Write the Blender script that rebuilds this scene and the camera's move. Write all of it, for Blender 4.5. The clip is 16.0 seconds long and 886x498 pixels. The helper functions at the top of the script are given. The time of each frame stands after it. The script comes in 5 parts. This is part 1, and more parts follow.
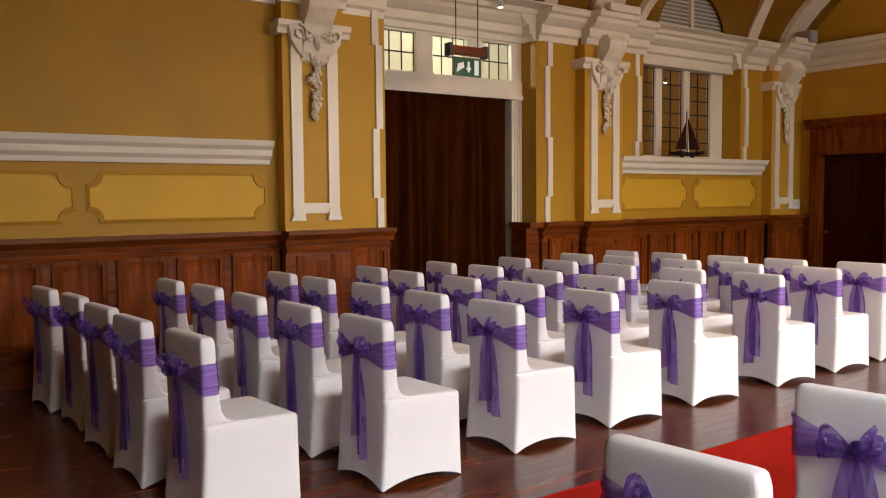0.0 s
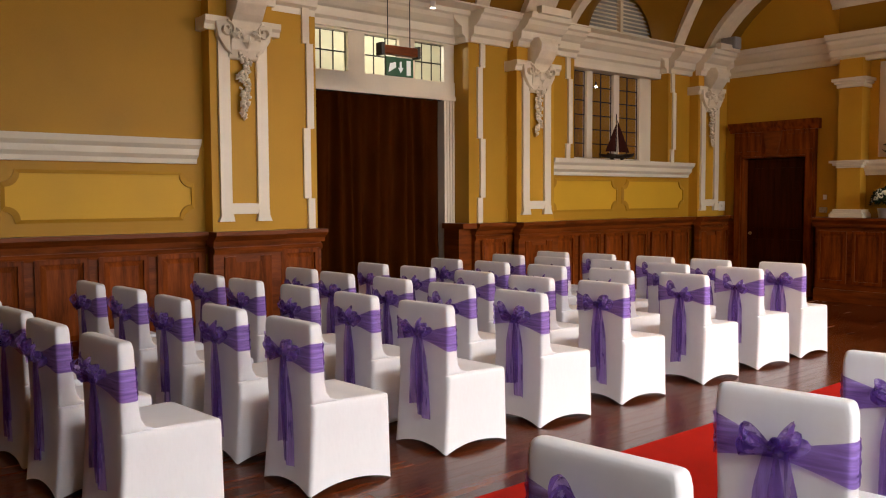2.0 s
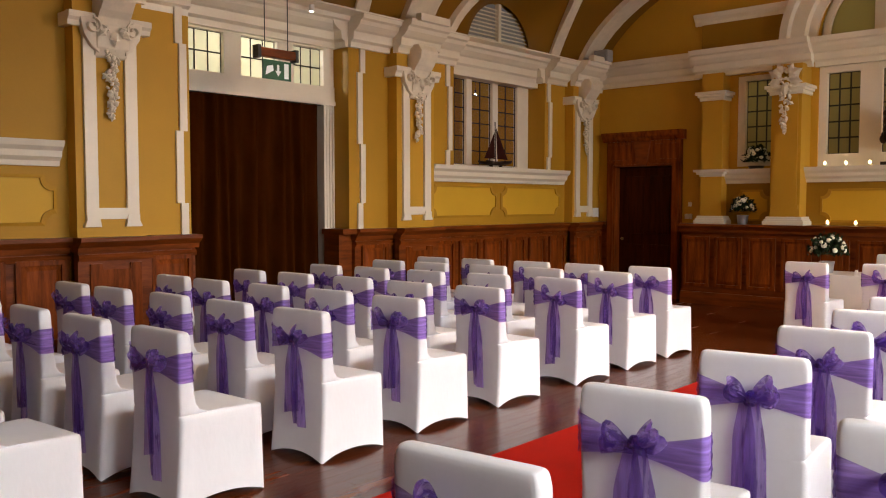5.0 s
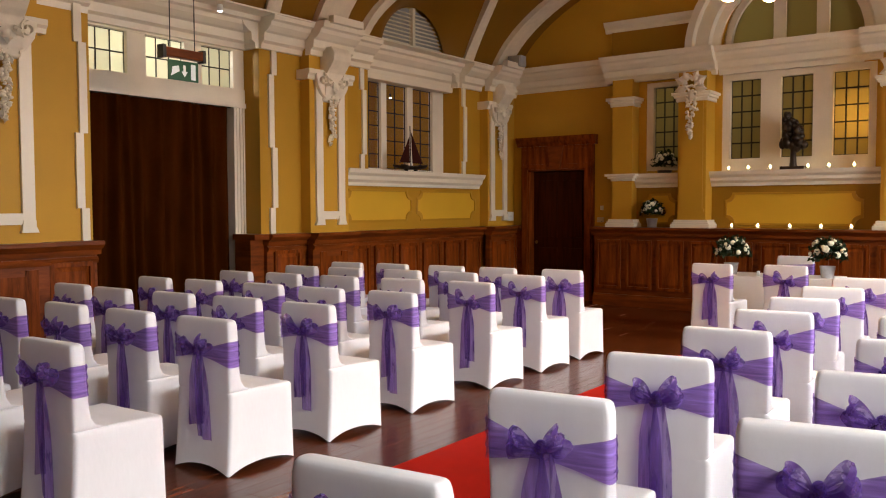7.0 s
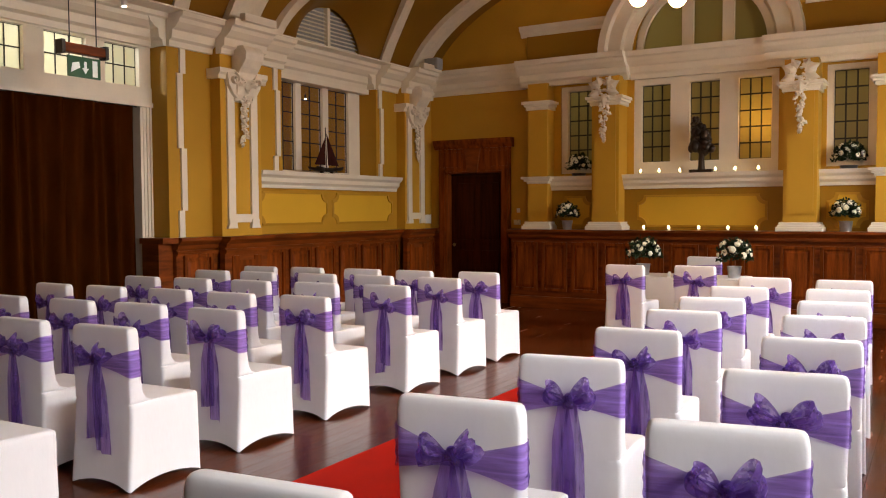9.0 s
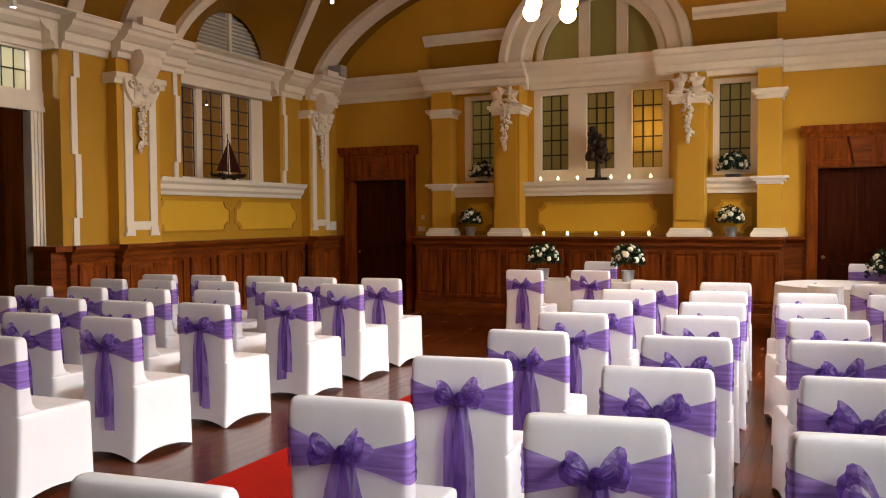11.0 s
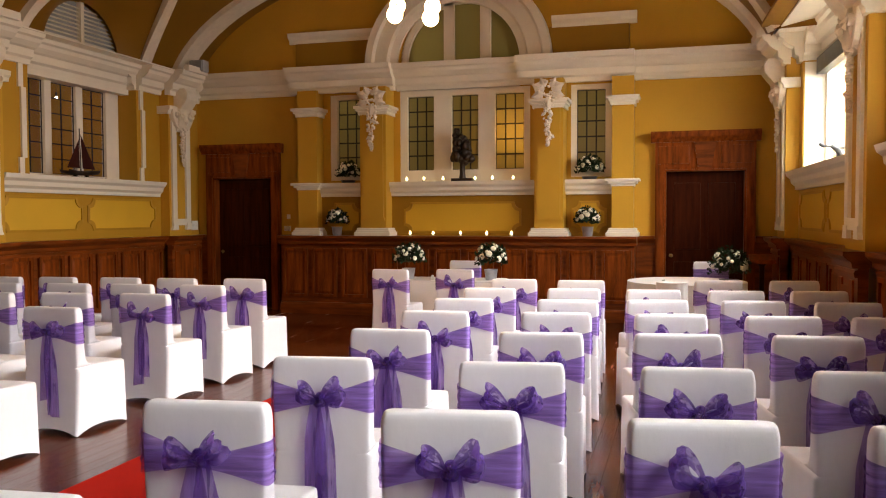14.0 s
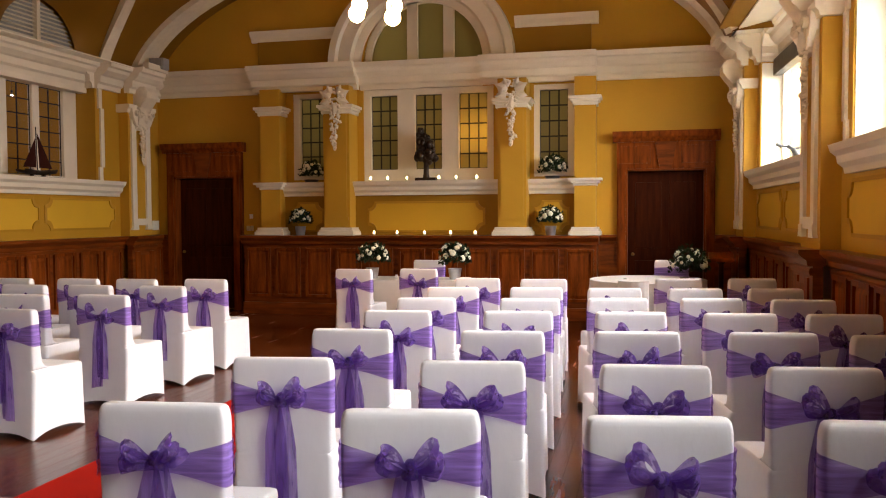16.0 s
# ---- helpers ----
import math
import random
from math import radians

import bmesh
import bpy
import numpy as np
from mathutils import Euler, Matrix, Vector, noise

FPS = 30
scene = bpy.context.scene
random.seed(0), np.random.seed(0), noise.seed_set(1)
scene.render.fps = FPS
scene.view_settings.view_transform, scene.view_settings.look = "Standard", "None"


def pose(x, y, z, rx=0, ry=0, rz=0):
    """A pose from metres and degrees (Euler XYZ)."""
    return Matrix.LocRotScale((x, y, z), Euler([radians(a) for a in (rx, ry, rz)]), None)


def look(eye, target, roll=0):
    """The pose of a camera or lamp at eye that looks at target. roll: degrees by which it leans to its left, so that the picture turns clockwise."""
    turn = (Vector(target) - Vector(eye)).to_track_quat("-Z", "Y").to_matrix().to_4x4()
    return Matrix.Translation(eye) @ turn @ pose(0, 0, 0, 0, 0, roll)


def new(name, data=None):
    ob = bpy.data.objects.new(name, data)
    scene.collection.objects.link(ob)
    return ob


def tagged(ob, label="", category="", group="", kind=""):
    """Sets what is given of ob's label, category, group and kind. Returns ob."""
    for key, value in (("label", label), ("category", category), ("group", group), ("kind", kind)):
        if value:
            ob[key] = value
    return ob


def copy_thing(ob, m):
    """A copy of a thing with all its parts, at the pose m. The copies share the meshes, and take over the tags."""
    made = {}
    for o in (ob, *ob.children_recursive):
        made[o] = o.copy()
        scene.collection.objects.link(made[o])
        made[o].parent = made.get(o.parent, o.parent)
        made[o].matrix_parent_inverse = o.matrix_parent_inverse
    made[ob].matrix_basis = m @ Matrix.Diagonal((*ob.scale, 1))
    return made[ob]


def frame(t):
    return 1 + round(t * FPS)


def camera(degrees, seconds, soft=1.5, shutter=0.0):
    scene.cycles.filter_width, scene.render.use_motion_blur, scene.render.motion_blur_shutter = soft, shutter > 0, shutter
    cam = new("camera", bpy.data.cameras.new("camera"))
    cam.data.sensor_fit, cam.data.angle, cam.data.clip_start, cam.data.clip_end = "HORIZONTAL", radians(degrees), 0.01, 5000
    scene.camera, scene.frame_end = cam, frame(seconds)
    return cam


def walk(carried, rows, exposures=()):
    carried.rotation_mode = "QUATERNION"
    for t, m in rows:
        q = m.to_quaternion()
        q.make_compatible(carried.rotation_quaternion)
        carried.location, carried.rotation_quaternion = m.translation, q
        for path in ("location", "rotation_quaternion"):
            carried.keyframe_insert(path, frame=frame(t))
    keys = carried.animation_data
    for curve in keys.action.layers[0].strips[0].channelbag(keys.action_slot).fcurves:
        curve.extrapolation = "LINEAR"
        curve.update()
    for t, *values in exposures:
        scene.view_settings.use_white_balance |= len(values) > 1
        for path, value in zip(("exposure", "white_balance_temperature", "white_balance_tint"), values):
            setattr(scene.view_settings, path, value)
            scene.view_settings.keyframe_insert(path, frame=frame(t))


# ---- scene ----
cam = camera(55.8, 16.0, soft=1.1)
PATH = [
    (0, (1.116, 1.519, 1.719), (-0.505, 2.683, 1.596), -0.5),
    (0.5, (1.108, 1.537, 1.719), (-0.496, 2.726, 1.596), -0.4),
    (1, (1.108, 1.55, 1.708), (-0.472, 2.771, 1.588), -0.4),
    (1.5, (1.107, 1.563, 1.712), (-0.447, 2.816, 1.591), -0.4),
    (2, (1.101, 1.578, 1.713), (-0.426, 2.864, 1.592), -0.3),
    (2.5, (1.103, 1.588, 1.712), (-0.398, 2.905, 1.592), -0.3),
    (3, (1.103, 1.6, 1.711), (-0.372, 2.945, 1.591), -0.3),
    (3.5, (1.111, 1.603, 1.714), (-0.331, 2.983, 1.596), -0.3),
    (4, (1.123, 1.611, 1.712), (-0.285, 3.027, 1.598), -0.2),
    (6.5, (1.143, 1.674, 1.715), (-0.082, 3.252, 1.614), -0.1),
    (7, (1.138, 1.711, 1.71), (-0.049, 3.317, 1.612), -0.2),
    (7.5, (1.131, 1.738, 1.711), (-0.017, 3.372, 1.613), -0.2),
    (8, (1.126, 1.768, 1.702), (0.017, 3.43, 1.608), -0.2),
    (8.5, (1.117, 1.796, 1.699), (0.049, 3.485, 1.607), -0.2),
    (9, (1.122, 1.816, 1.699), (0.093, 3.529, 1.608), -0.3),
    (11.5, (1.281, 1.715, 1.7), (0.495, 3.553, 1.625), -0.4),
    (12, (1.289, 1.704, 1.703), (0.555, 3.562, 1.627), -0.4),
    (12.5, (1.296, 1.706, 1.7), (0.611, 3.583, 1.624), -0.3),
    (13, (1.304, 1.702, 1.702), (0.669, 3.597, 1.624), -0.3),
    (13.5, (1.313, 1.701, 1.702), (0.726, 3.611, 1.624), -0.3),
    (14, (1.318, 1.696, 1.704), (0.772, 3.618, 1.625), -0.2),
    (14.5, (1.326, 1.698, 1.704), (0.811, 3.629, 1.625), -0.2),
    (15, (1.333, 1.698, 1.703), (0.842, 3.635, 1.623), -0.2),
    (15.5, (1.336, 1.689, 1.705), (0.862, 3.63, 1.624), -0.2),
    (16, (1.342, 1.693, 1.705), (0.876, 3.636, 1.624), -0.3),
]
walk(cam, [(t, look(eye, target, roll)) for t, eye, target, roll in PATH])

# ---- world and light ----
world = bpy.data.worlds.new("world")
scene.world = world
world.use_nodes = True
wn = world.node_tree.nodes
sky = wn.new("ShaderNodeTexSky")
sky.sky_type = "NISHITA"
sky.sun_disc = False
sky.sun_elevation, sky.sun_rotation = radians(45), radians(-74)
world.node_tree.links.new(sky.outputs[0], wn["Background"].inputs[0])
wn["Background"].inputs[1].default_value = 0.15

sun_data = bpy.data.lights.new("sun", "SUN")
sun_data.energy, sun_data.angle, sun_data.color = 2.0, radians(15), (1, 0.95, 0.88)
sun = new("sun", sun_data)
sun.matrix_world = look((-14, 4, 16), (0, 8, 2))

XL, XR, YF, YB = -7.44, 3.08, 15.65, -4.0     # wall planes; XR is taken at y = 10.4
SKEW = 0.04                                    # the east wall runs slightly out of square
CX = -2.28                                     # middle of the end wall
SPRING, Z0, RISE = 4.22, 3.74, 2.47            # ceiling: springing height, centre of its curve, rise


def area(name, m, sx, sy, watts, colour, spread=122):
    d = bpy.data.lights.new(name, "AREA")
    d.shape, d.size, d.size_y, d.energy, d.color = "RECTANGLE", sx, sy, watts, colour
    d.spread = radians(spread)
    o = new(name, d)
    o.matrix_world = m
    return o


def bulb(name, p, watts, colour, r=0.05):
    d = bpy.data.lights.new(name, "POINT")
    d.energy, d.color, d.shadow_soft_size = watts, colour, r
    o = new(name, d)
    o.location = p
    return o


DAY = (1.0, 0.965, 0.945)
# skylight falling in through the three east windows, from above
for y0, y1, w, sp in ((10.95, 14.22, 350, 140), (6.4, 9.66, 275, 102), (1.8, 5.1, 178, 104)):
    ym = (y0 + y1) / 2
    xm = XR + 0.88 - SKEW * (ym - 10.4)
    area("window_light", look((xm, ym, 3.40), (xm - 4.0, ym, -0.15)), y1 - y0, 1.5, w, DAY, sp)

# ---- materials ----


def nodes(name):
    m = bpy.data.materials.new(name)
    m.use_nodes = True
    t = m.node_tree
    return m, t, t.nodes["Principled BSDF"]


def mat(name, col, rough=0.5, var=0.12, scale=6.0, bump=0.0, bscale=60.0, metal=0.0, spec=0.5, stretch=(1, 1, 1), spread=0.0, coat=0.0, col2=None, sheen=0.0):
    """A surface with two scales of variation and a fine relief."""
    m, t, p = nodes(name)
    n, l = t.nodes, t.links
    co = n.new("ShaderNodeTexCoord")
    mp = n.new("ShaderNodeMapping")
    mp.inputs["Scale"].default_value = stretch
    l.new(co.outputs["Object"], mp.inputs[0])
    big = n.new("ShaderNodeTexNoise")
    big.inputs["Scale"].default_value, big.inputs["Detail"].default_value = scale, 5
    l.new(mp.outputs[0], big.inputs["Vector"])
    fine = n.new("ShaderNodeTexNoise")
    fine.inputs["Scale"].default_value, fine.inputs["Detail"].default_value = bscale, 3
    l.new(mp.outputs[0], fine.inputs["Vector"])
    mix = n.new("ShaderNodeMath")
    mix.operation = "MULTIPLY_ADD"
    mix.inputs[1].default_value = 0.35
    l.new(fine.outputs[0], mix.inputs[0])
    l.new(big.outputs[0], mix.inputs[2])
    ramp = n.new("ShaderNodeValToRGB")
    dark = col2 or tuple(c * (1 - var) for c in col)
    lite = tuple(min(1, c * (1 + var)) for c in col)
    ramp.color_ramp.elements[0].position, ramp.color_ramp.elements[0].color = 0.42, (*dark, 1)
    ramp.color_ramp.elements[1].position, ramp.color_ramp.elements[1].color = 0.92, (*lite, 1)
    l.new(mix.outputs[0], ramp.inputs[0])
    out = ramp.outputs[0]
    if spread:
        info = n.new("ShaderNodeObjectInfo")
        hsv = n.new("ShaderNodeHueSaturation")
        rng = n.new("ShaderNodeMapRange")
        rng.inputs["To Min"].default_value, rng.inputs["To Max"].default_value = 1 - spread, 1 + spread
        l.new(info.outputs["Random"], rng.inputs[0])
        l.new(rng.outputs[0], hsv.inputs["Value"])
        l.new(out, hsv.inputs["Color"])
        out = hsv.outputs[0]
    l.new(out, p.inputs["Base Color"])
    rr = n.new("ShaderNodeMapRange")
    rr.inputs["To Min"].default_value, rr.inputs["To Max"].default_value = max(0.03, rough - 0.1), min(1, rough + 0.1)
    l.new(big.outputs[0], rr.inputs[0])
    l.new(rr.outputs[0], p.inputs["Roughness"])
    p.inputs["Metallic"].default_value = metal
    p.inputs["Specular IOR Level"].default_value = spec
    p.inputs["Coat Weight"].default_value = coat
    p.inputs["Coat Roughness"].default_value = 0.12
    p.inputs["Sheen Weight"].default_value = sheen
    if bump:
        b = n.new("ShaderNodeBump")
        b.inputs["Strength"].default_value, b.inputs["Distance"].default_value = bump, 0.004
        l.new(mix.outputs[0], b.inputs["Height"])
        l.new(b.outputs[0], p.inputs["Normal"])
    return m


OCHRE = mat("ochre_wall_paint", (0.52, 0.285, 0.028), 0.5, 0.07, 1.3, 0.15, 90, spec=0.2)
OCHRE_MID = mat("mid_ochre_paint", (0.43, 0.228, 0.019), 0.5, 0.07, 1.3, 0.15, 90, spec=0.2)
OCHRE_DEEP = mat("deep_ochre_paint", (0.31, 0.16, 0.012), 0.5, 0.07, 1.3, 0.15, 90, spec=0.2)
CREAM = mat("yellow_panel_paint", (0.62, 0.36, 0.03), 0.5, 0.05, 1.6, 0.12, 90, spec=0.2)
# wall ochre darkened for the ceiling: the dimness up there is in the colour
VAULT = mat("shaded_ceiling_ochre", (0.215, 0.10, 0.007), 0.5, 0.08, 1.0, 0.15, 70, spec=0.2)
WHITE = mat("white_gloss_paint", (0.76, 0.69, 0.56), 0.35, 0.05, 3, 0.12, 40)
PLASTER = mat("white_moulded_plaster", (0.74, 0.66, 0.53), 0.5, 0.08, 9, 0.3, 50)
WOOD = mat("mahogany_panelling", (0.20, 0.045, 0.006), 0.34, 0.4, 3.0, 0.1, 26, stretch=(6, 6, 0.6), spread=0.12, spec=0.1, col2=(0.075, 0.015, 0.002))
WOODH = mat("mahogany_moulding", (0.17, 0.038, 0.005), 0.33, 0.4, 3.0, 0.1, 26, stretch=(0.8, 0.8, 6), spec=0.2, col2=(0.08, 0.018, 0.003))
DOORWOOD = mat("dark_mahogany_door", (0.045, 0.008, 0.0016), 0.4, 0.4, 3.0, 0.1, 26, stretch=(6, 6, 0.6), spec=0.07, col2=(0.022, 0.004, 0.001))
FLOORWOOD = mat("polished_red_floorboard", (0.115, 0.027, 0.007), 0.24, 0.45, 2.2, 0.06, 24, stretch=(5, 0.5, 1), spread=0.22, spec=0.3, col2=(0.03, 0.006, 0.0018))
CARPET = mat("red_carpet", (0.42, 0.012, 0.006), 0.95, 0.12, 4, 0.6, 260, spec=0.1)
COVER = mat("white_stretch_cover", (0.80, 0.80, 0.83), 0.62, 0.03, 5, 0.5, 42, sheen=0.15, stretch=(1, 1, 0.45))
CLOTH = mat("white_tablecloth", (0.80, 0.77, 0.75), 0.7, 0.04, 5, 0.15, 260)
CURTAIN = mat("brown_curtain_fabric", (0.04, 0.0095, 0.0013), 0.9, 0.3, 3, 0.3, 220, stretch=(2, 2, 0.5), spec=0.0)
LEAD = mat("dark_lead_came", (0.03, 0.03, 0.028), 0.5, 0.2, 10, 0.1, 40, metal=0.5)
BLACK = mat("black_metal", (0.02, 0.02, 0.02), 0.4, 0.2, 8)
BRONZE = mat("dark_bronze", (0.035, 0.022, 0.014), 0.42, 0.4, 18, 0.5, 40, metal=0.6)
LEAF = mat("dark_green_leaf", (0.012, 0.026, 0.009), 0.6, 0.5, 30, 0.2, 60, spec=0.15)
PETAL = mat("cream_rose_petal", (0.80, 0.77, 0.62), 0.6, 0.08, 40, 0.2, 80)
BUCKET = mat("galvanised_bucket", (0.45, 0.46, 0.48), 0.35, 0.2, 12, 0.1, 60, metal=0.8)
SAIL = mat("dark_red_sail", (0.035, 0.008, 0.005), 0.8, 0.2, 12, 0.2, 90, spec=0.08)
STEEL = mat("brushed_steel", (0.5, 0.5, 0.5), 0.3, 0.1, 20, metal=0.9)
BRASS = mat("aged_brass", (0.35, 0.22, 0.07), 0.35, 0.2, 20, metal=0.9)
SWITCH = mat("white_switch_plastic", (0.75, 0.74, 0.70), 0.35, 0.04, 10)
GREY = mat("grey_speaker_plastic", (0.30, 0.30, 0.30), 0.5, 0.1, 20)
GREEN = mat("green_exit_sign", (0.003, 0.085, 0.026), 0.35, 0.05, 8)
STONE = mat("pale_outside_render", (0.55, 0.53, 0.5), 0.9, 0.15, 2, 0.4, 20)


def glow(name, colour, strength):
    m, t, p = nodes(name)
    p.inputs["Base Color"].default_value = (0.8, 0.8, 0.8, 1)
    p.inputs["Emission Color"].default_value = (*colour, 1)
    p.inputs["Emission Strength"].default_value = strength
    return m


GLOBE = glow("lit_opal_globe", (1, 0.57, 0.24), 225)
FLAME = glow("lit_candle", (1, 0.72, 0.33), 9)
SPOT = glow("lit_downlight", (1, 0.9, 0.75), 25)
SIGNLIT = glow("lit_sign_mark", (0.75, 1, 0.85), 0.2)


def organza(name, stretch, clear):
    m, t, p = nodes(name)
    n, l = t.nodes, t.links
    p.inputs["Base Color"].default_value = (0.13, 0.045, 0.40, 1)
    p.inputs["Roughness"].default_value = 0.38
    p.inputs["Sheen Weight"].default_value = 0.5
    p.inputs["Sheen Tint"].default_value = (0.6, 0.5, 1, 1)
    co = n.new("ShaderNodeTexCoord")
    wv = n.new("ShaderNodeTexNoise")
    wv.inputs["Scale"].default_value, wv.inputs["Detail"].default_value = 14, 4
    mp = n.new("ShaderNodeMapping")
    mp.inputs["Scale"].default_value = stretch
    l.new(co.outputs["Object"], mp.inputs[0])
    l.new(mp.outputs[0], wv.inputs["Vector"])
    ramp = n.new("ShaderNodeValToRGB")
    ramp.color_ramp.elements[0].position, ramp.color_ramp.elements[0].color = 0.35, (0.085, 0.027, 0.19, 1)
    ramp.color_ramp.elements[1].position, ramp.color_ramp.elements[1].color = 0.7, (0.34, 0.19, 0.56, 1)
    l.new(wv.outputs[0], ramp.inputs[0])
    l.new(ramp.outputs[0], p.inputs["Base Color"])
    tr = n.new("ShaderNodeBsdfTranslucent")
    tr.inputs[0].default_value = (0.17, 0.06, 0.42, 1)
    tp = n.new("ShaderNodeBsdfTransparent")
    tp.inputs[0].default_value = (0.70, 0.56, 0.93, 1)
    sheer = n.new("ShaderNodeMapRange")
    sheer.inputs["From Min"].default_value, sheer.inputs["From Max"].default_value = 0.35, 0.65
    sheer.inputs["To Min"].default_value, sheer.inputs["To Max"].default_value = clear
    l.new(wv.outputs[0], sheer.inputs[0])
    m1, m2 = n.new("ShaderNodeMixShader"), n.new("ShaderNodeMixShader")
    m1.inputs[0].default_value = 0.25
    l.new(sheer.outputs[0], m2.inputs[0])
    l.new(p.outputs[0], m1.inputs[1])
    l.new(tr.outputs[0], m1.inputs[2])
    l.new(m1.outputs[0], m2.inputs[1])
    l.new(tp.outputs[0], m2.inputs[2])
    l.new(m2.outputs[0], n["Material Output"].inputs[0])
    bp = n.new("ShaderNodeBump")
    bp.inputs["Strength"].default_value, bp.inputs["Distance"].default_value = 0.5, 0.01
    l.new(wv.outputs[0], bp.inputs["Height"])
    l.new(bp.outputs[0], p.inputs["Normal"])
    return m


SASH = organza("purple_organza", (0.3, 0.3, 4), (0.50, 0.90))
SASH_BOW = organza("gathered_purple_organza", (2.2, 2.2, 2.2), (0.30, 0.74))
SASH_FALL = organza("hanging_purple_organza", (2.6, 1, 0.25), (0.36, 0.80))


def pane_glass(name, colour, clear, tint=(0.9, 0.88, 0.7)):
    """Old obscured glass: it lets light through softly and keeps a wavy gloss."""
    m, t, p = nodes(name)
    n, l = t.nodes, t.links
    p.inputs["Base Color"].default_value = (*colour, 1)
    p.inputs["Roughness"].default_value = 0.12
    tr = n.new("ShaderNodeBsdfTranslucent")
    tr.inputs[0].default_value = (*[min(1, c * 2.2) for c in colour], 1)
    tp = n.new("ShaderNodeBsdfTransparent")
    tp.inputs[0].default_value = (*tint, 1)
    nz = n.new("ShaderNodeTexNoise")
    nz.inputs["Scale"].default_value = 9
    bp = n.new("ShaderNodeBump")
    bp.inputs["Strength"].default_value, bp.inputs["Distance"].default_value = 0.4, 0.01
    l.new(nz.outputs[0], bp.inputs["Height"])
    l.new(bp.outputs[0], p.inputs["Normal"])
    a, b = n.new("ShaderNodeMixShader"), n.new("ShaderNodeMixShader")
    a.inputs[0].default_value, b.inputs[0].default_value = 0.6, clear
    l.new(p.outputs[0], a.inputs[1])
    l.new(tr.outputs[0], a.inputs[2])
    l.new(a.outputs[0], b.inputs[1])
    l.new(tp.outputs[0], b.inputs[2])
    l.new(b.outputs[0], n["Material Output"].inputs[0])
    return m


PANE = pane_glass("obscured_green_glass", (0.18, 0.16, 0.075), 0.12)
PANE_CLEAR = pane_glass("clear_window_glass", (0.4, 0.42, 0.42), 0.94, (0.97, 0.98, 0.98))
PANE_DOOR = pane_glass("leaded_pale_glass", (0.40, 0.41, 0.33), 0.15)

# ---- mesh helpers ----


def box(bm, x0, x1, y0, y1, z0, z1):
    v = [bm.verts.new(p) for p in ((x0, y0, z0), (x1, y0, z0), (x1, y1, z0), (x0, y1, z0), (x0, y0, z1), (x1, y0, z1), (x1, y1, z1), (x0, y1, z1))]
    for f in ((3, 2, 1, 0), (4, 5, 6, 7), (0, 1, 5, 4), (1, 2, 6, 5), (2, 3, 7, 6), (3, 0, 4, 7)):
        bm.faces.new([v[i] for i in f])


def prism(bm, pts, a, b, to):
    """A closed outline pts (p, q), drawn from a to b; to(p, q, s) gives the place."""
    lo, hi = [bm.verts.new(to(p, q, a)) for p, q in pts], [bm.verts.new(to(p, q, b)) for p, q in pts]
    n = len(pts)
    for i in range(n):
        bm.faces.new((lo[i], lo[(i + 1) % n], hi[(i + 1) % n], hi[i]))
    bm.faces.new(lo[::-1])
    bm.faces.new(hi)


def grid(bm, f, nu, nv, close_u=False):
    rows = [[bm.verts.new(f(i / (nu if close_u else nu - 1), j / (nv - 1))) for j in range(nv)] for i in range(nu)]
    for i in range(nu if close_u else nu - 1):
        for j in range(nv - 1):
            a, b = rows[i], rows[(i + 1) % nu]
            bm.faces.new((a[j], b[j], b[j + 1], a[j + 1]))
    return rows


def lathe(bm, prof, n=20, at=(0, 0, 0)):
    rows = []
    for k in range(n):
        a = 2 * math.pi * k / n
        rows.append([bm.verts.new((at[0] + r * math.cos(a), at[1] + r * math.sin(a), at[2] + z)) for r, z in prof])
    for k in range(n):
        a, b = rows[k], rows[(k + 1) % n]
        for j in range(len(prof) - 1):
            bm.faces.new((a[j], b[j], b[j + 1], a[j + 1]))


def ball(bm, c, r, seg=8, rings=6, squash=1.0):
    m = Matrix.Translation(c) @ Matrix.Diagonal((r, r, r * squash, 1))
    bmesh.ops.create_uvsphere(bm, u_segments=seg, v_segments=rings, radius=1, matrix=m)


def rod(bm, a, b, r, n=8):
    a, b = Vector(a), Vector(b)
    q = (b - a).to_track_quat("Z", "Y").to_matrix()
    ring = [[bm.verts.new(p + q @ Vector((r * math.cos(t), r * math.sin(t), 0))) for t in (2 * math.pi * k / n for k in range(n))] for p in (a, b)]
    for k in range(n):
        bm.faces.new((ring[0][k], ring[0][(k + 1) % n], ring[1][(k + 1) % n], ring[1][k]))
    bm.faces.new(ring[0][::-1])
    bm.faces.new(ring[1])


def mesh_of(bm, material, smooth=None, bevel=0.0):
    if bevel:
        bmesh.ops.bevel(bm, geom=list(bm.edges), offset=bevel, segments=2, affect="EDGES", profile=0.6)
    bmesh.ops.recalc_face_normals(bm, faces=bm.faces)
    me = bpy.data.meshes.new("mesh")
    bm.to_mesh(me)
    bm.free()
    me.materials.append(material)
    if smooth is not None:
        me.polygons.foreach_set("use_smooth", [True] * len(me.polygons))
        if smooth < 180:
            me.set_sharp_from_angle(angle=radians(smooth))
    return me


def part(name, bm, material, parent=None, label="", smooth=None, bevel=0.0):
    ob = new(name, mesh_of(bm, material, smooth, bevel))
    ob.parent = parent
    if label:
        ob["label"] = label
    return ob


def share(name, me, parent, loc=(0, 0, 0), rz=0.0, scale=(1, 1, 1), rx=0.0, ry=0.0):
    ob = new(name, me)
    ob.parent = parent
    ob.location, ob.rotation_euler, ob.scale = loc, (rx, ry, rz), scale
    return ob


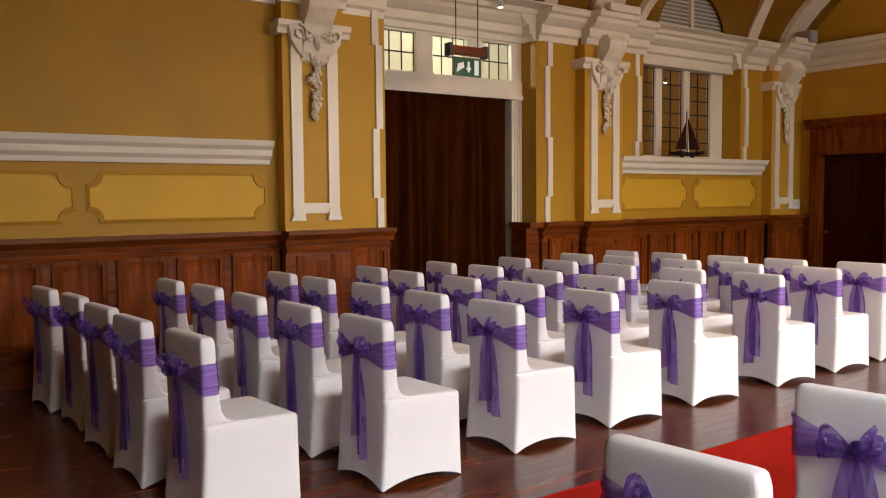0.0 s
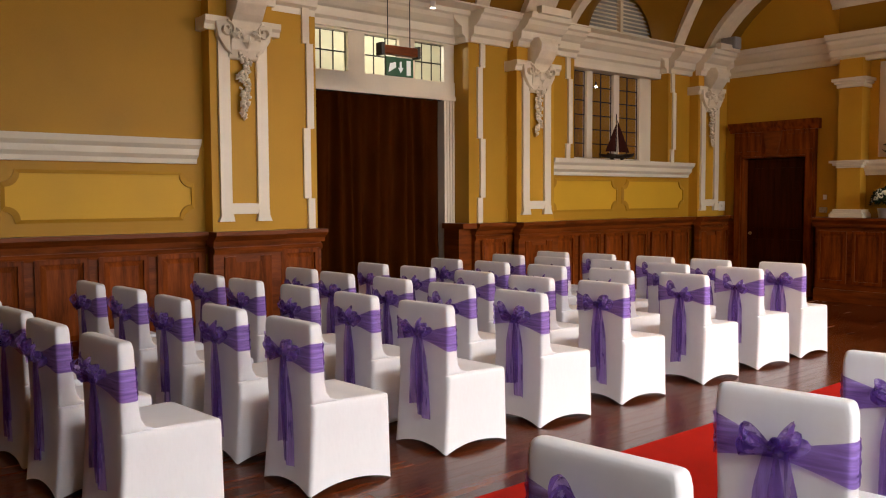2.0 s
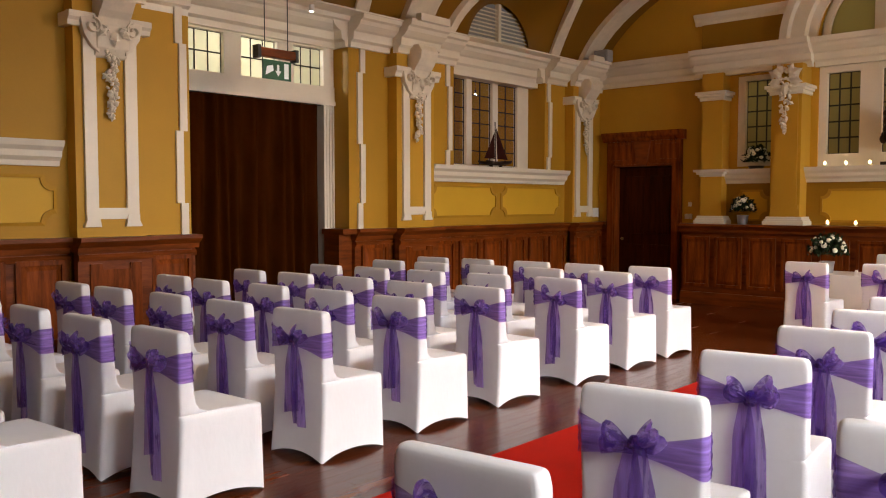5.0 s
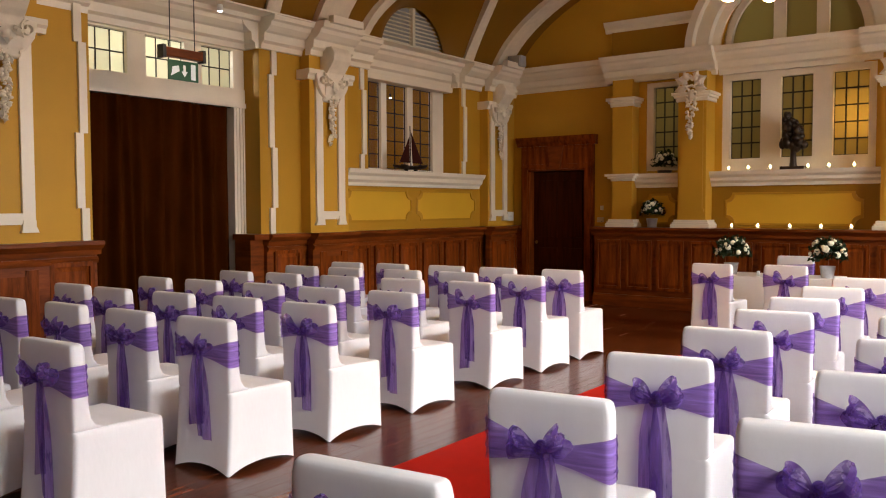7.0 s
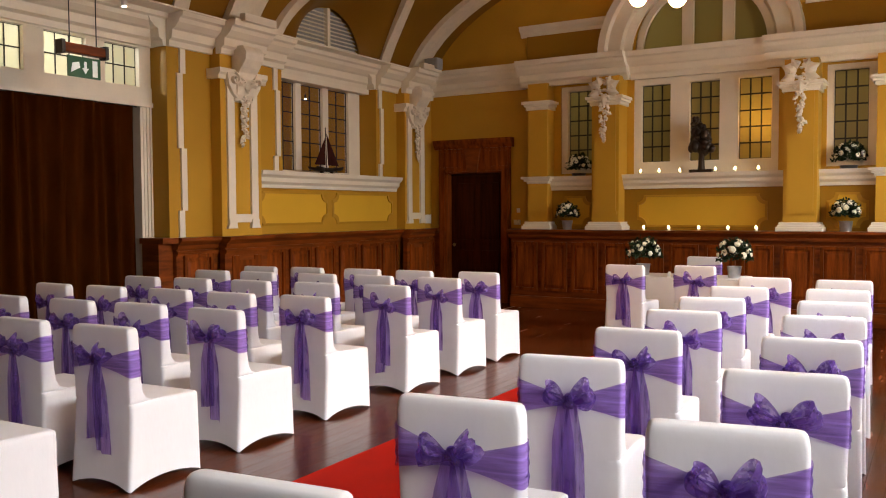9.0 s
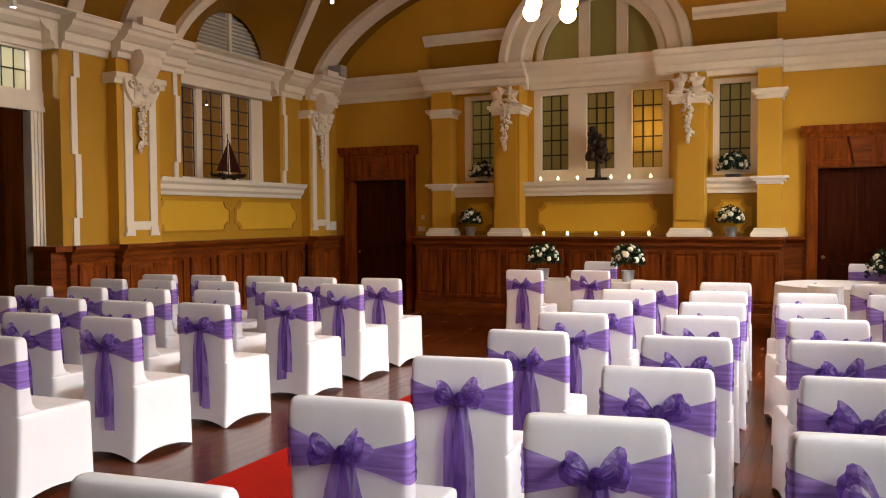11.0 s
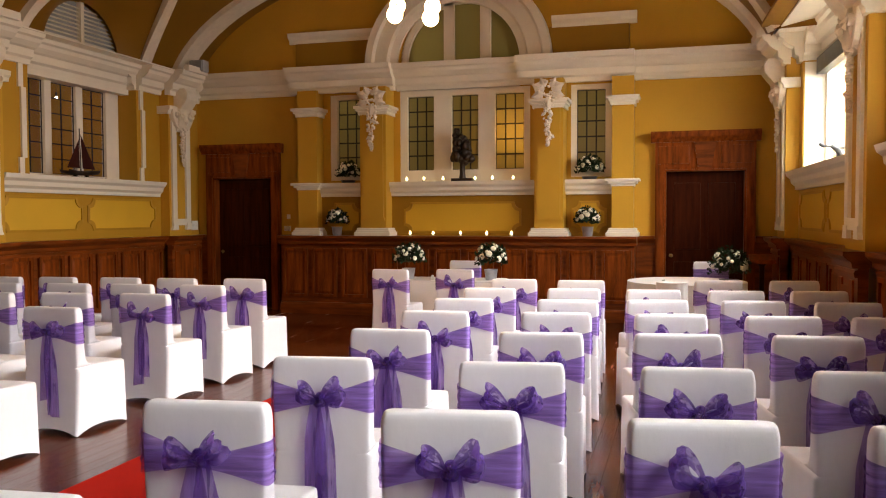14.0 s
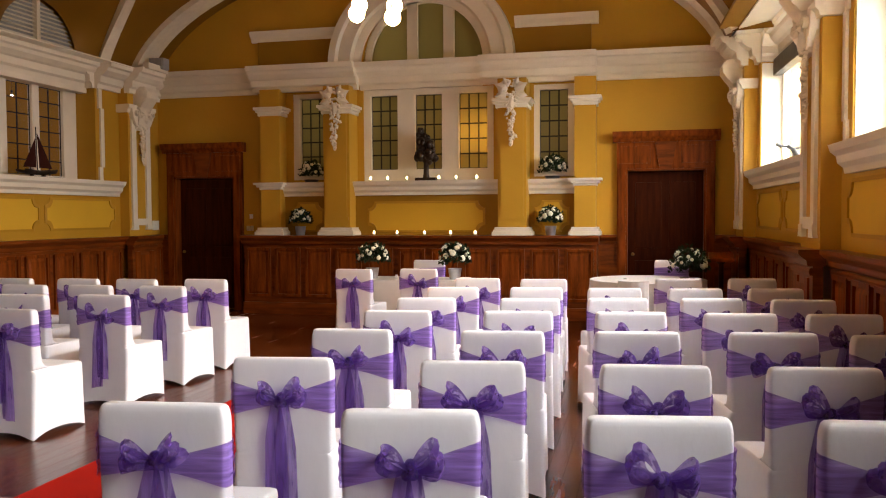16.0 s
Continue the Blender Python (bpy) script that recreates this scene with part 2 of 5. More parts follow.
def thing(name, loc=(0, 0, 0), rz=0.0, label="", category="", group="", kind=""):
    ob = new(name)
    ob.location, ob.rotation_euler = loc, (0, 0, rz)
    ob.empty_display_size = 0.1
    return tagged(ob, label, category, group, kind)


def structure(name, bm, material, label="", smooth=None, bevel=0.0, category=""):
    return tagged(part(name, bm, material, None, "", smooth, bevel), label, category, "", "structure")


def side(which):
    """Side walls share one layout: u runs from the wall into the room."""
    if which == "west":
        return lambda u, y=10.4: XL + u
    return lambda u, y=10.4: XR - u - SKEW * (y - 10.4)


def sbox(bm, sx, y0, y1, u0, u1, z0, z1):
    if sx(u0) > sx(u1):
        u0, u1 = u1, u0
    prism(bm, [(u0, y0), (u1, y0), (u1, y1), (u0, y1)], z0, z1, lambda p, q, k: (sx(p, q), q, k))


def sprof(bm, sx, prof, y0, y1, u=0.0):
    prism(bm, prof, y0, y1, lambda p, q, s: (sx(u + p, s), s, q))


def fprof(bm, prof, x0, x1, y=None):
    """The same along the end wall; p runs from the wall into the room."""
    prism(bm, prof, x0, x1, lambda p, q, s: (s, (YF if y is None else y) - p, q))


CORNICE = [(-0.05, 3.90), (0.05, 3.90), (0.06, 3.97), (0.11, 4.0), (0.12, 4.10), (0.17, 4.12), (0.24, 4.18), (0.26, 4.23), (0.31, 4.25), (0.33, 4.33), (-0.05, 4.33)]
SILL = [(-0.05, 2.05), (0.06, 2.05), (0.07, 2.10), (0.12, 2.14), (0.13, 2.20), (0.18, 2.24), (0.20, 2.30), (-0.05, 2.30)]
DADOCAP = [(-0.05, 1.22), (0.11, 1.22), (0.12, 1.27), (0.16, 1.30), (0.19, 1.33), (0.19, 1.37), (-0.05, 1.37)]
SKIRT = [(-0.02, 0.0), (0.12, 0.0), (0.12, 0.16), (0.10, 0.19), (0.08, 0.20), (-0.02, 0.20)]


# ---- structure: floor, walls, ceiling ----
bm = bmesh.new()
box(bm, XL - 0.6, XR + 1.1, YB - 0.4, YF + 3.2, -0.2, -0.012)
floor = structure("floor", bm, FLOORWOOD, "polished red-brown hardwood floor of narrow boards", category="floor")

DOORS = ((-7.22, -5.72), (0.92, 2.44))       # outer edges of the two door frames
OPEN_Z = 2.40

# west wall, openings through its full thickness
W = side("west")
bm = bmesh.new()
sbox(bm, W, YB, 6.80, -0.45, 0, 0, 4.6)
sbox(bm, W, 6.80, 9.24, -0.45, -0.27, 3.86, 4.25)
sbox(bm, W, 6.80, 9.24, -0.45, 0, 4.255, 4.285)
sbox(bm, W, 9.24, 11.40, -0.45, 0, 0, 4.6)
sbox(bm, W, 11.40, 13.82, -0.45, 0, 0, 2.26)
sbox(bm, W, 11.40, 13.82, -0.45, -0.20, 3.84, 4.14)
sbox(bm, W, 11.40, 13.82, -0.45, 0, 4.255, 4.285)
sbox(bm, W, 13.82, YF + 0.45, -0.45, 0, 0, 4.6)
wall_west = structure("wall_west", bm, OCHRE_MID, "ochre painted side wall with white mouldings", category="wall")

E_ = side("east")
EAST_WINDOWS = ((10.95, 14.22), (6.4, 9.66), (1.8, 5.1))
bm = bmesh.new()
edges = [YB] + [v for w in reversed(EAST_WINDOWS) for v in w] + [YF + 0.45]
for i in range(0, len(edges), 2):
    sbox(bm, E_, edges[i], edges[i + 1], -0.60, 0, 0, 4.6)
for y0, y1 in EAST_WINDOWS:
    sbox(bm, E_, y0, y1, -0.60, 0, 0, 2.26)
    sbox(bm, E_, y0, y1, -0.60, -0.32, 3.80, 4.25)
    sbox(bm, E_, y0, y1, -0.60, 0, 4.255, 4.285)
wall_east = structure("wall_east", bm, OCHRE, "ochre painted window wall", category="wall")

bm = bmesh.new()
box(bm, XL - 0.45, XR + 1.1, YB - 0.4, YB, 0, 6.6)
structure("wall_south", bm, OCHRE, "plain ochre end wall behind the seats", category="wall")

# end wall: middle part set back behind the ledge, with window openings
YW = YF + 0.0
bm = bmesh.new()
T = 0.35
xs_l, xs_r = DOORS
for a, b in ((XL - 0.45, xs_l[0] + 0.14), (xs_l[1] - 0.14, -5.42), (0.60, xs_r[0] + 0.14), (xs_r[1] - 0.14, XR + 0.45)):
    box(bm, a, b, YW, YW + T, 0, 6.6)
for a, b in DOORS:
    box(bm, a + 0.14, b - 0.14, YW, YW + T, OPEN_Z, 6.6)
WINS = ((-4.74, -4.02, 2.34, 3.86), (-3.42, -1.12, 2.30, 3.88), (-0.44, 0.24, 2.34, 3.86))
xs = [-5.42] + [v for w in WINS for v in w[:2]] + [0.60]
for i in range(0, len(xs), 2):
    box(bm, xs[i], xs[i + 1], YW, YW + T, 0, 4.33)
for a, b, z0, z1 in WINS:
    box(bm, a, b, YW, YW + T, 0, z0)
    box(bm, a, b, YW, YW + T, z1, 4.33)
# above the cornice, round the arched window
AR, AZ = 1.10, 4.33
n = 24
for k in range(n):
    t0, t1 = math.pi * k / n, math.pi * (k + 1) / n
    x0, x1 = CX - AR * math.cos(t0), CX - AR * math.cos(t1)
    prism(bm, [(x0, AZ + AR * math.sin(t0)), (x1, AZ + AR * math.sin(t1)), (x1, 6.6), (x0, 6.6)], YW, YW + T, lambda p, q, s: (p, s, q))
box(bm, -5.42, CX - AR, YW, YW + T, AZ, 6.6)
box(bm, CX + AR, 0.60, YW, YW + T, AZ, 6.6)
wall_north = structure("wall_north", bm, OCHRE, "ochre painted end wall with three leaded windows and an arched fanlight", category="wall")

# bright overcast distance outside the windows
bm = bmesh.new()
box(bm, XR + 6.0, XR + 6.1, -6, 26, -1, 12)
structure("backdrop", bm, glow("overcast_sky", (0.95, 0.98, 1.0), 1.5), "white overcast sky outside", category="sky")
bm = bmesh.new()
box(bm, -40, 40, -40, 40, -0.6, -0.3)
structure("ground", bm, STONE, "pale ground outside", category="ground")

# rooms behind the glass and doors
bm = bmesh.new()
box(bm, XL - 0.45, XR + 0.45, YF + 2.9, YF + 3.1, 0, 6.6)
box(bm, XL - 0.45, XR + 0.45, YF + T, YF + 3.1, 6.5, 6.7)
box(bm, XL - 0.65, XL - 0.45, YF + T, YF + 3.1, 0, 6.6)
box(bm, XR + 0.45, XR + 0.65, YF + T, YF + 3.1, 0, 6.6)
structure("wall_corridor", bm, OCHRE, "plain ochre corridor behind the leaded windows", category="wall")
bm = bmesh.new()
box(bm, XL - 3.2, XL - 3.0, 4.5, 15.0, 0, 4.6)
box(bm, XL - 3.0, XL - 0.45, 4.3, 4.5, 0, 4.6)
box(bm, XL - 3.0, XL - 0.45, 15.0, 15.2, 0, 4.6)
box(bm, XL - 3.2, XL - 0.45, 4.3, 15.2, 4.6, 4.8)
box(bm, XL - 3.2, XL - 0.6, 4.3, 15.2, -0.2, 0)
structure("wall_lobby", bm, CREAM, "plain lobby behind the side windows", category="wall")
bulb("lobby_lamp", (XL - 1.6, 7.8, 3.9), 75, (1, 0.94, 0.82), 0.1)
bulb("lobby_lamp", (XL - 1.9, 12.6, 3.6), 6, (1, 0.8, 0.55), 0.1)
bulb("corridor_lamp", (-1.40, YF + 0.48, 3.12), 17, (1, 0.50, 0.10), 0.08)
bulb("corridor_lamp", (-4.2, YF + 1.9, 4.6), 50, (1, 0.85, 0.5), 0.1)
bulb("corridor_lamp", (0.6, YF + 1.9, 4.6), 50, (1, 0.85, 0.5), 0.1)

# ---- ceiling: a barrel with side vaults over the window bays ----
HALF = 5.07
MX = -2.44


def barrel(z):
    """Distance from the middle at which the barrel has this height."""
    s = max(0.0, min(1.0, (z - Z0) / RISE))
    return HALF * math.sqrt(1 - s * s)


def barrel_z(d):
    return Z0 + RISE * math.sqrt(max(0.0, 1 - (d / HALF) ** 2))


BAYS = ((12.57, 1.38), (8.02, 1.38), (3.48, 1.38), (-1.0, 1.38))   # middle and half width of each side vault
VZ = 1.30


def groin(y):
    """Height at which the barrel begins over this place along the wall."""
    for c, r in BAYS:
        if abs(y - c) < r:
            return SPRING + VZ * math.sqrt(1 - ((y - c) / r) ** 2)
    return SPRING


bm = bmesh.new()
ys = sorted(set([YB, YF + 0.02] + [c + r * math.cos(math.pi * k / 24) for c, r in BAYS for k in range(25)]))
NS = 20
rows = []
for y in ys:
    z0 = groin(y)
    d0 = barrel(z0)
    a0 = math.acos(max(-1, min(1, d0 / HALF)))
    row = []
    for k in range(2 * NS + 1):
        a = a0 + (math.pi - 2 * a0) * k / (2 * NS)
        row.append(bm.verts.new((MX + HALF * math.cos(a), y, Z0 + RISE * math.sin(a))))
    rows.append(row)
for a, b in zip(rows, rows[1:]):
    for k in range(2 * NS):
        bm.faces.new((a[k], b[k], b[k + 1], a[k + 1]))
LR = 0.84
for sgn, s in ((-1, W), (1, E_)):
    for c, r in BAYS:
        def loft(u, v, c=c, r=r, sgn=sgn, s=s):
            t = math.pi * u
            ys_, zs_ = c + r * math.cos(t), SPRING + VZ * math.sin(t)
            p = Vector((MX + sgn * barrel(zs_), ys_, zs_))
            yw = c + LR * math.cos(t)
            q = Vector((s(-0.02, yw), yw, 4.13 + LR * math.sin(t)))
            return p.lerp(q, v)
        grid(bm, loft, 25, 6)
    # flat strip behind the cornice, between the side vaults
    cuts = sorted([YB, YF] + [e for c, r in BAYS for e in (max(YB, c - r), c + r)])
    reach = 0.12 if sgn < 0 else XR - MX - 4.93
    for ya, yb in zip(cuts[1::2], cuts[2::2]):
        sbox(bm, s, ya, yb, -0.12, reach, 4.256, 4.30)
ceiling = tagged(part("ceiling", bm, VAULT, None, "", 40), "ochre barrel ceiling with side vaults, darkened in colour for shade", "ceiling", "", "structure")
bm = bmesh.new()
box(bm, XL - 0.6, XR + 1.1, YB - 0.4, YF + 0.4, 6.6, 6.8)
structure("roof", bm, STONE, "plain roof slab", category="roof")
# narrow ledge between cornice and vault
bm = bmesh.new()
for s in (W, E_):
    sbox(bm, s, YB, YF, -0.02, 0.345, 4.225, 4.245)
structure("trim", bm, WHITE, "white ledge on top of the cornice", category="cornice")
# walls above the cornice behind the side vaults
bm = bmesh.new()
for s in (W, E_):
    sbox(bm, s, YB, YF + 0.4, -0.45, -0.30, 4.2, 6.6)
structure("wall_upper", bm, OCHRE, "upper side walls", category="wall")


def rib(bm, y0, y1, depth=0.10, n=40):
    """A plaster band across the barrel."""
    def f(u, v):
        a0 = math.acos(barrel(SPRING) / HALF)
        a = a0 + (math.pi - 2 * a0) * u
        k = (0, depth, depth, 0)[round(v * 3)]
        y = (y0, y0, y1, y1)[round(v * 3)]
        return (MX + (HALF - k) * math.cos(a), y, Z0 + (RISE - k) * math.sin(a))
    grid(bm, f, n, 4)


def groin_rib(bm, sgn, c, r, w=0.20, depth=0.07, n=33):
    pts = []
    for k in range(n):
        t = math.pi * k / (n - 1)
        z = SPRING + VZ * math.sin(t)
        pts.append(Vector((MX + sgn * barrel(z), c + r * math.cos(t), z)))
    rows = []
    for k, p in enumerate(pts):
        d = (pts[min(n - 1, k + 1)] - pts[max(0, k - 1)]).normalized()
        inn = Vector((MX, c, SPRING - 1.0)) - p
        inn = (inn - d * inn.dot(d)).normalized()
        acr = d.cross(inn).normalized()
        rows.append([bm.verts.new(p + acr * a * w / 2 + inn * b) for a, b in ((-1, -0.05), (-1, depth), (1, depth), (1, -0.05))])
    for a, b in zip(rows, rows[1:]):
        for j in range(3):
            bm.faces.new((a[j], b[j], b[j + 1], a[j + 1]))


for y0, y1 in ((5.55, 6.1), (10.15, 10.7), (14.75, 15.2), (1.0, 1.5)):
    bm = bmesh.new()
    rib(bm, y0, y1)
    structure("trim", bm, PLASTER, "white plaster rib across the ceiling", 40, category="ceiling rib")
for sgn in (-1, 1):
    for c, r in BAYS:
        bm = bmesh.new()
        groin_rib(bm, sgn, c, r)
        structure("trim", bm, PLASTER, "white plaster groin rib round a side vault", 40, category="ceiling rib")

# ---- cornice, sills, wainscot of the side walls ----
PILS = ((5.43, 6.17), (9.98, 10.75), (14.45, 15.12))
PU = 0.18
for s, nm in ((W, "west"), (E_, "east")):
    bm = bmesh.new()
    if nm == "west":
        runs = [(YB, 5.43, 0), (6.17, 6.80, 0.0), (6.80, 9.24, -0.27), (9.24, 9.98, 0), (10.75, 11.40, 0), (11.40, 13.82, -0.20), (13.82, 14.45, 0), (15.12, YF, 0)]
    else:
        runs = [(YB, 1.8, 0), (1.8, 5.1, -0.32), (5.1, 5.43, 0), (6.17, 6.4, 0), (6.4, 9.66, -0.32), (9.66, 9.98, 0), (10.75, 10.95, 0), (10.95, 14.22, -0.32), (14.22, 14.45, 0), (15.12, YF, 0)]
    for y0, y1, u in runs:
        sprof(bm, s, [(p, q - 0.08) for p, q in CORNICE], y0, y1, u)
    for y0, y1 in PILS:
        sprof(bm, s, [(p, q - 0.078) for p, q in CORNICE], y0 - 0.02, y1 + 0.02, PU)
    if nm == "east":
        for _, y1 in EAST_WINDOWS:
            fprof(bm, [(p, q - 0.079) for p, q in CORNICE], E_(0, y1), E_(-0.32, y1), y1)
    if nm == "west":
        for y1, d in ((9.24, 0.27), (13.82, 0.20)):
            fprof(bm, [(p, q - 0.079) for p, q in CORNICE], XL - d, XL, y1)
        sbox(bm, s, 11.40, 13.82, -0.30, -0.15, 3.74, 3.93)
    structure("trim", bm, WHITE, "white moulded cornice breaking forward over the pilasters", category="cornice")
    bm = bmesh.new()
    sill_runs = [(YB, 5.32), (10.77, 14.36)] if nm == "west" else [(YB, 5.32), (6.3, 9.66), (10.77, 14.36)]
    for y0, y1 in sill_runs:
        rise = 0.04 if y0 == YB else 0
        sprof(bm, s, [(p, q + rise) for p, q in SILL], y0, y1)
    structure("trim", bm, WHITE, "deep white moulded window sill", category="sill")

# ---- wainscot with raised panels ----


def panel_mesh(w, h):
    """A sunk field inside a moulded frame; it lies in the x-z plane and faces -y."""
    bm = bmesh.new()
    f = 0.045
    for a, b, c, d in ((-w / 2, w / 2, 0, f), (-w / 2, w / 2, h - f, h), (-w / 2, -w / 2 + f, f, h - f), (w / 2 - f, w / 2, f, h - f)):
        box(bm, a, b, -0.022, 0.004, c, d)
    g = f + 0.05
    v = [bm.verts.new(p) for p in ((-w / 2 + f, -0.002, f), (w / 2 - f, -0.002, f), (w / 2 - f, -0.002, h - f), (-w / 2 + f, -0.002, h - f),
                                   (-w / 2 + g, -0.016, g), (w / 2 - g, -0.016, g), (w / 2 - g, -0.016, h - g), (-w / 2 + g, -0.016, h - g))]
    for i in range(4):
        j = (i + 1) % 4
        bm.faces.new((v[i], v[j], v[4 + j], v[4 + i]))
    bm.faces.new(v[4:])
    return mesh_of(bm, WOOD)


PANEL = panel_mesh(0.44, 0.80)


for s, nm in ((W, "west"), (E_, "east")):
    rz = math.pi / 2 if nm == "west" else math.atan(SKEW) - math.pi / 2
    spans = [(YB, 5.40, 0.0), (5.40, 6.20, PU), (6.20, 6.80, 0.06), (9.26, 9.98, 0.03), (9.96, 10.78, PU), (10.78, 14.42, 0), (14.42, 15.15, PU), (15.15, YF, 0)]
    if nm == "east":
        spans = [(YB, 5.40, 0.0), (5.40, 6.20, PU), (6.20, 9.98, 0), (9.96, 10.78, PU), (10.78, 14.42, 0), (14.42, 15.15, PU), (15.15, YF, 0)]
    bm = bmesh.new()
    for y0, y1, u in spans:
        sbox(bm, s, y0, y1, u - 0.03, u + 0.06, 0.0, 1.25)
    base = structure("wainscot_" + nm, bm, WOODH, "polished mahogany wainscot with moulded capping", category="wainscot")
    for y0, y1, u in spans:
        bm = bmesh.new()
        sprof(bm, s, DADOCAP, y0 - (0.02 if u else 0), y1 + (0.02 if u else 0), u)
        part("capping", bm, WOODH, base)
        bm = bmesh.new()
        sprof(bm, s, [(0.055, 1.13), (0.085, 1.13), (0.095, 1.17), (0.08, 1.20), (0.055, 1.20)], y0, y1, u)
        part("rail", bm, WOODH, base)
        bm = bmesh.new()
        sprof(bm, s, SKIRT, y0, y1, u)
        part("skirting", bm, WOODH, base)
    if nm == "west":
        bm = bmesh.new()
        sbox(bm, s, 9.03, 9.262, -0.28, 0.028, 0.0, 1.30)
        part("return_end", bm, WOODH, base)
        bm = bmesh.new()
        sbox(bm, s, 8.99, 9.264, -0.28, 0.16, 1.30, 1.372)
        part("capping", bm, WOODH, base)
    for y0, y1, u in spans:
        if u == PU:
            c = (y0 + y1) / 2
            bm = bmesh.new()
            prism(bm, [(c - 0.28, 0.28), (c + 0.28, 0.28), (c + 0.28, 1.10), (c + 0.15, 1.10), (c + 0.15, 1.03), (c - 0.15, 1.03), (c - 0.15, 1.10), (c - 0.28, 1.10)],
                  u + 0.055, u + 0.078, lambda p, q, k: (s(k, p), p, q))
            part("notched_panel", bm, WOOD, base, "", None, 0.006)
            continue
        k = max(1, round((y1 - y0) / 0.588))
        wd = min(0.50, (y1 - y0) / k - 0.09)
        if wd < 0.15:
            continue
        for i in range(k):
            yc = y0 + (y1 - y0) * (i + 0.5) / k
            share("panel", PANEL, base, (s(u + 0.062, yc), yc, 0.30), rz, (wd / 0.44, 1.5, 1.06))

# plain painted panels with notched corners, between sill and wainscot


def notched(w, h, r=0.13, n=5):
    pts = []
    for cx, cy, a0 in ((-w / 2, -h / 2, 90), (w / 2, -h / 2, 180), (w / 2, h / 2, 270), (-w / 2, h / 2, 0)):
        arc = [(cx + r * math.cos(radians(a0 - 90 * k / n)), cy + r * math.sin(radians(a0 - 90 * k / n))) for k in range(n + 1)]
        pts += arc
    return pts


def paint_panel(parent_wall, to, w, h, label=""):
    bm = bmesh.new()
    o, i = notched(w + 0.07, h + 0.07, 0.12), notched(w, h, 0.13)
    n = len(o)
    rings = [[bm.verts.new(to(p, q, k)) for p, q in pts] for pts, k in ((o, -0.01), (o, 0.012), (i, 0.024), (i, -0.01))]
    for lo, hi in zip(rings, rings[1:]):
        for k in range(n):
            bm.faces.new((lo[k], lo[(k + 1) % n], hi[(k + 1) % n], hi[k]))
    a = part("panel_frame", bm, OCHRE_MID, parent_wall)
    bm = bmesh.new()
    prism(bm, i, -0.01, 0.005, to)
    b = part("panel", bm, CREAM, parent_wall, "lighter yellow painted field with scooped corners")
    return a, b


for s, spans, wl in ((W, ((1.50, 3.31), (3.47, 5.27), (-0.46, 1.34), (10.86, 12.42), (12.60, 14.26)), wall_west),
                     (E_, ((-0.4, 1.4), (1.53, 3.29), (3.45, 5.21), (6.4, 7.95), (8.15, 9.7), (10.86, 12.42), (12.60, 14.26)), wall_east)):
    for y0, y1 in spans:
        paint_panel(wl, lambda p, q, k, s=s, c=(y0 + y1) / 2: (s(k, c + p), c + p, 1.75 + q), y1 - y0, 0.44)

# ---- pilasters ----


def leafy(bm, n, f, seed):
    """Carved leaves and fruit: small lobes scattered along f."""
    rnd = random.Random(seed)
    for k in range(n):
        p, r = f(k / (n - 1), rnd)
        m = Matrix.Translation(p) @ Euler((rnd.uniform(-1, 1), rnd.uniform(-1, 1), rnd.uniform(0, 6))).to_matrix().to_4x4() @ Matrix.Diagonal((r, r * 0.75, r * 0.6, 1))
        bmesh.ops.create_icosphere(bm, subdivisions=1, radius=1, matrix=m)


def curl(bm, to, c, r, turn, d, w=0.022, n=22):
    """A carved scroll: a tapering strip wound into a spiral round c; to(p, q, k) gives the place."""
    rows = []
    for k in range(n):
        t = k / (n - 1)
        a, rr = turn + d * t * 2.6 * math.pi, r * (1 - 0.78 * t)
        rows.append([bm.verts.new(to(c[0] + (rr + o * w * (1 - 0.4 * t)) * math.cos(a), c[1] + (rr + o * w * (1 - 0.4 * t)) * math.sin(a), h)) for o, h in ((-0.5, 0.0), (-0.3, 0.05), (0.3, 0.05), (0.5, 0.0))])
    for a, b in zip(rows, rows[1:]):
        for j in range(3):
            bm.faces.new((a[j], b[j], b[j + 1], a[j + 1]))


def carved_leaf(bm, to, p, q, size, a):
    """A pointed lobed leaf with a raised middle rib."""
    pts = ((0, 0), (0.32, 0.22), (0.24, 0.45), (0.42, 0.6), (0.2, 0.78), (0, 1.1), (-0.2, 0.78), (-0.42, 0.6), (-0.24, 0.45), (-0.32, 0.22))
    ca, sa = math.cos(a), math.sin(a)
    rim = [bm.verts.new(to(p + size * (x * ca - y * sa), q + size * (x * sa + y * ca), 0.012)) for x, y in pts]
    mid = [bm.verts.new(to(p - size * y * sa, q + size * y * ca, 0.05)) for y in (0.25, 0.7)]
    n = len(rim)
    for i in range(n):
        j = (i + 1) % n
        bm.faces.new((rim[i], rim[j], mid[0 if i in (0, 1, 8, 9) else 1]))
    bm.faces.new((rim[2], mid[1], mid[0]))
    bm.faces.new((rim[8], mid[0], mid[1]))


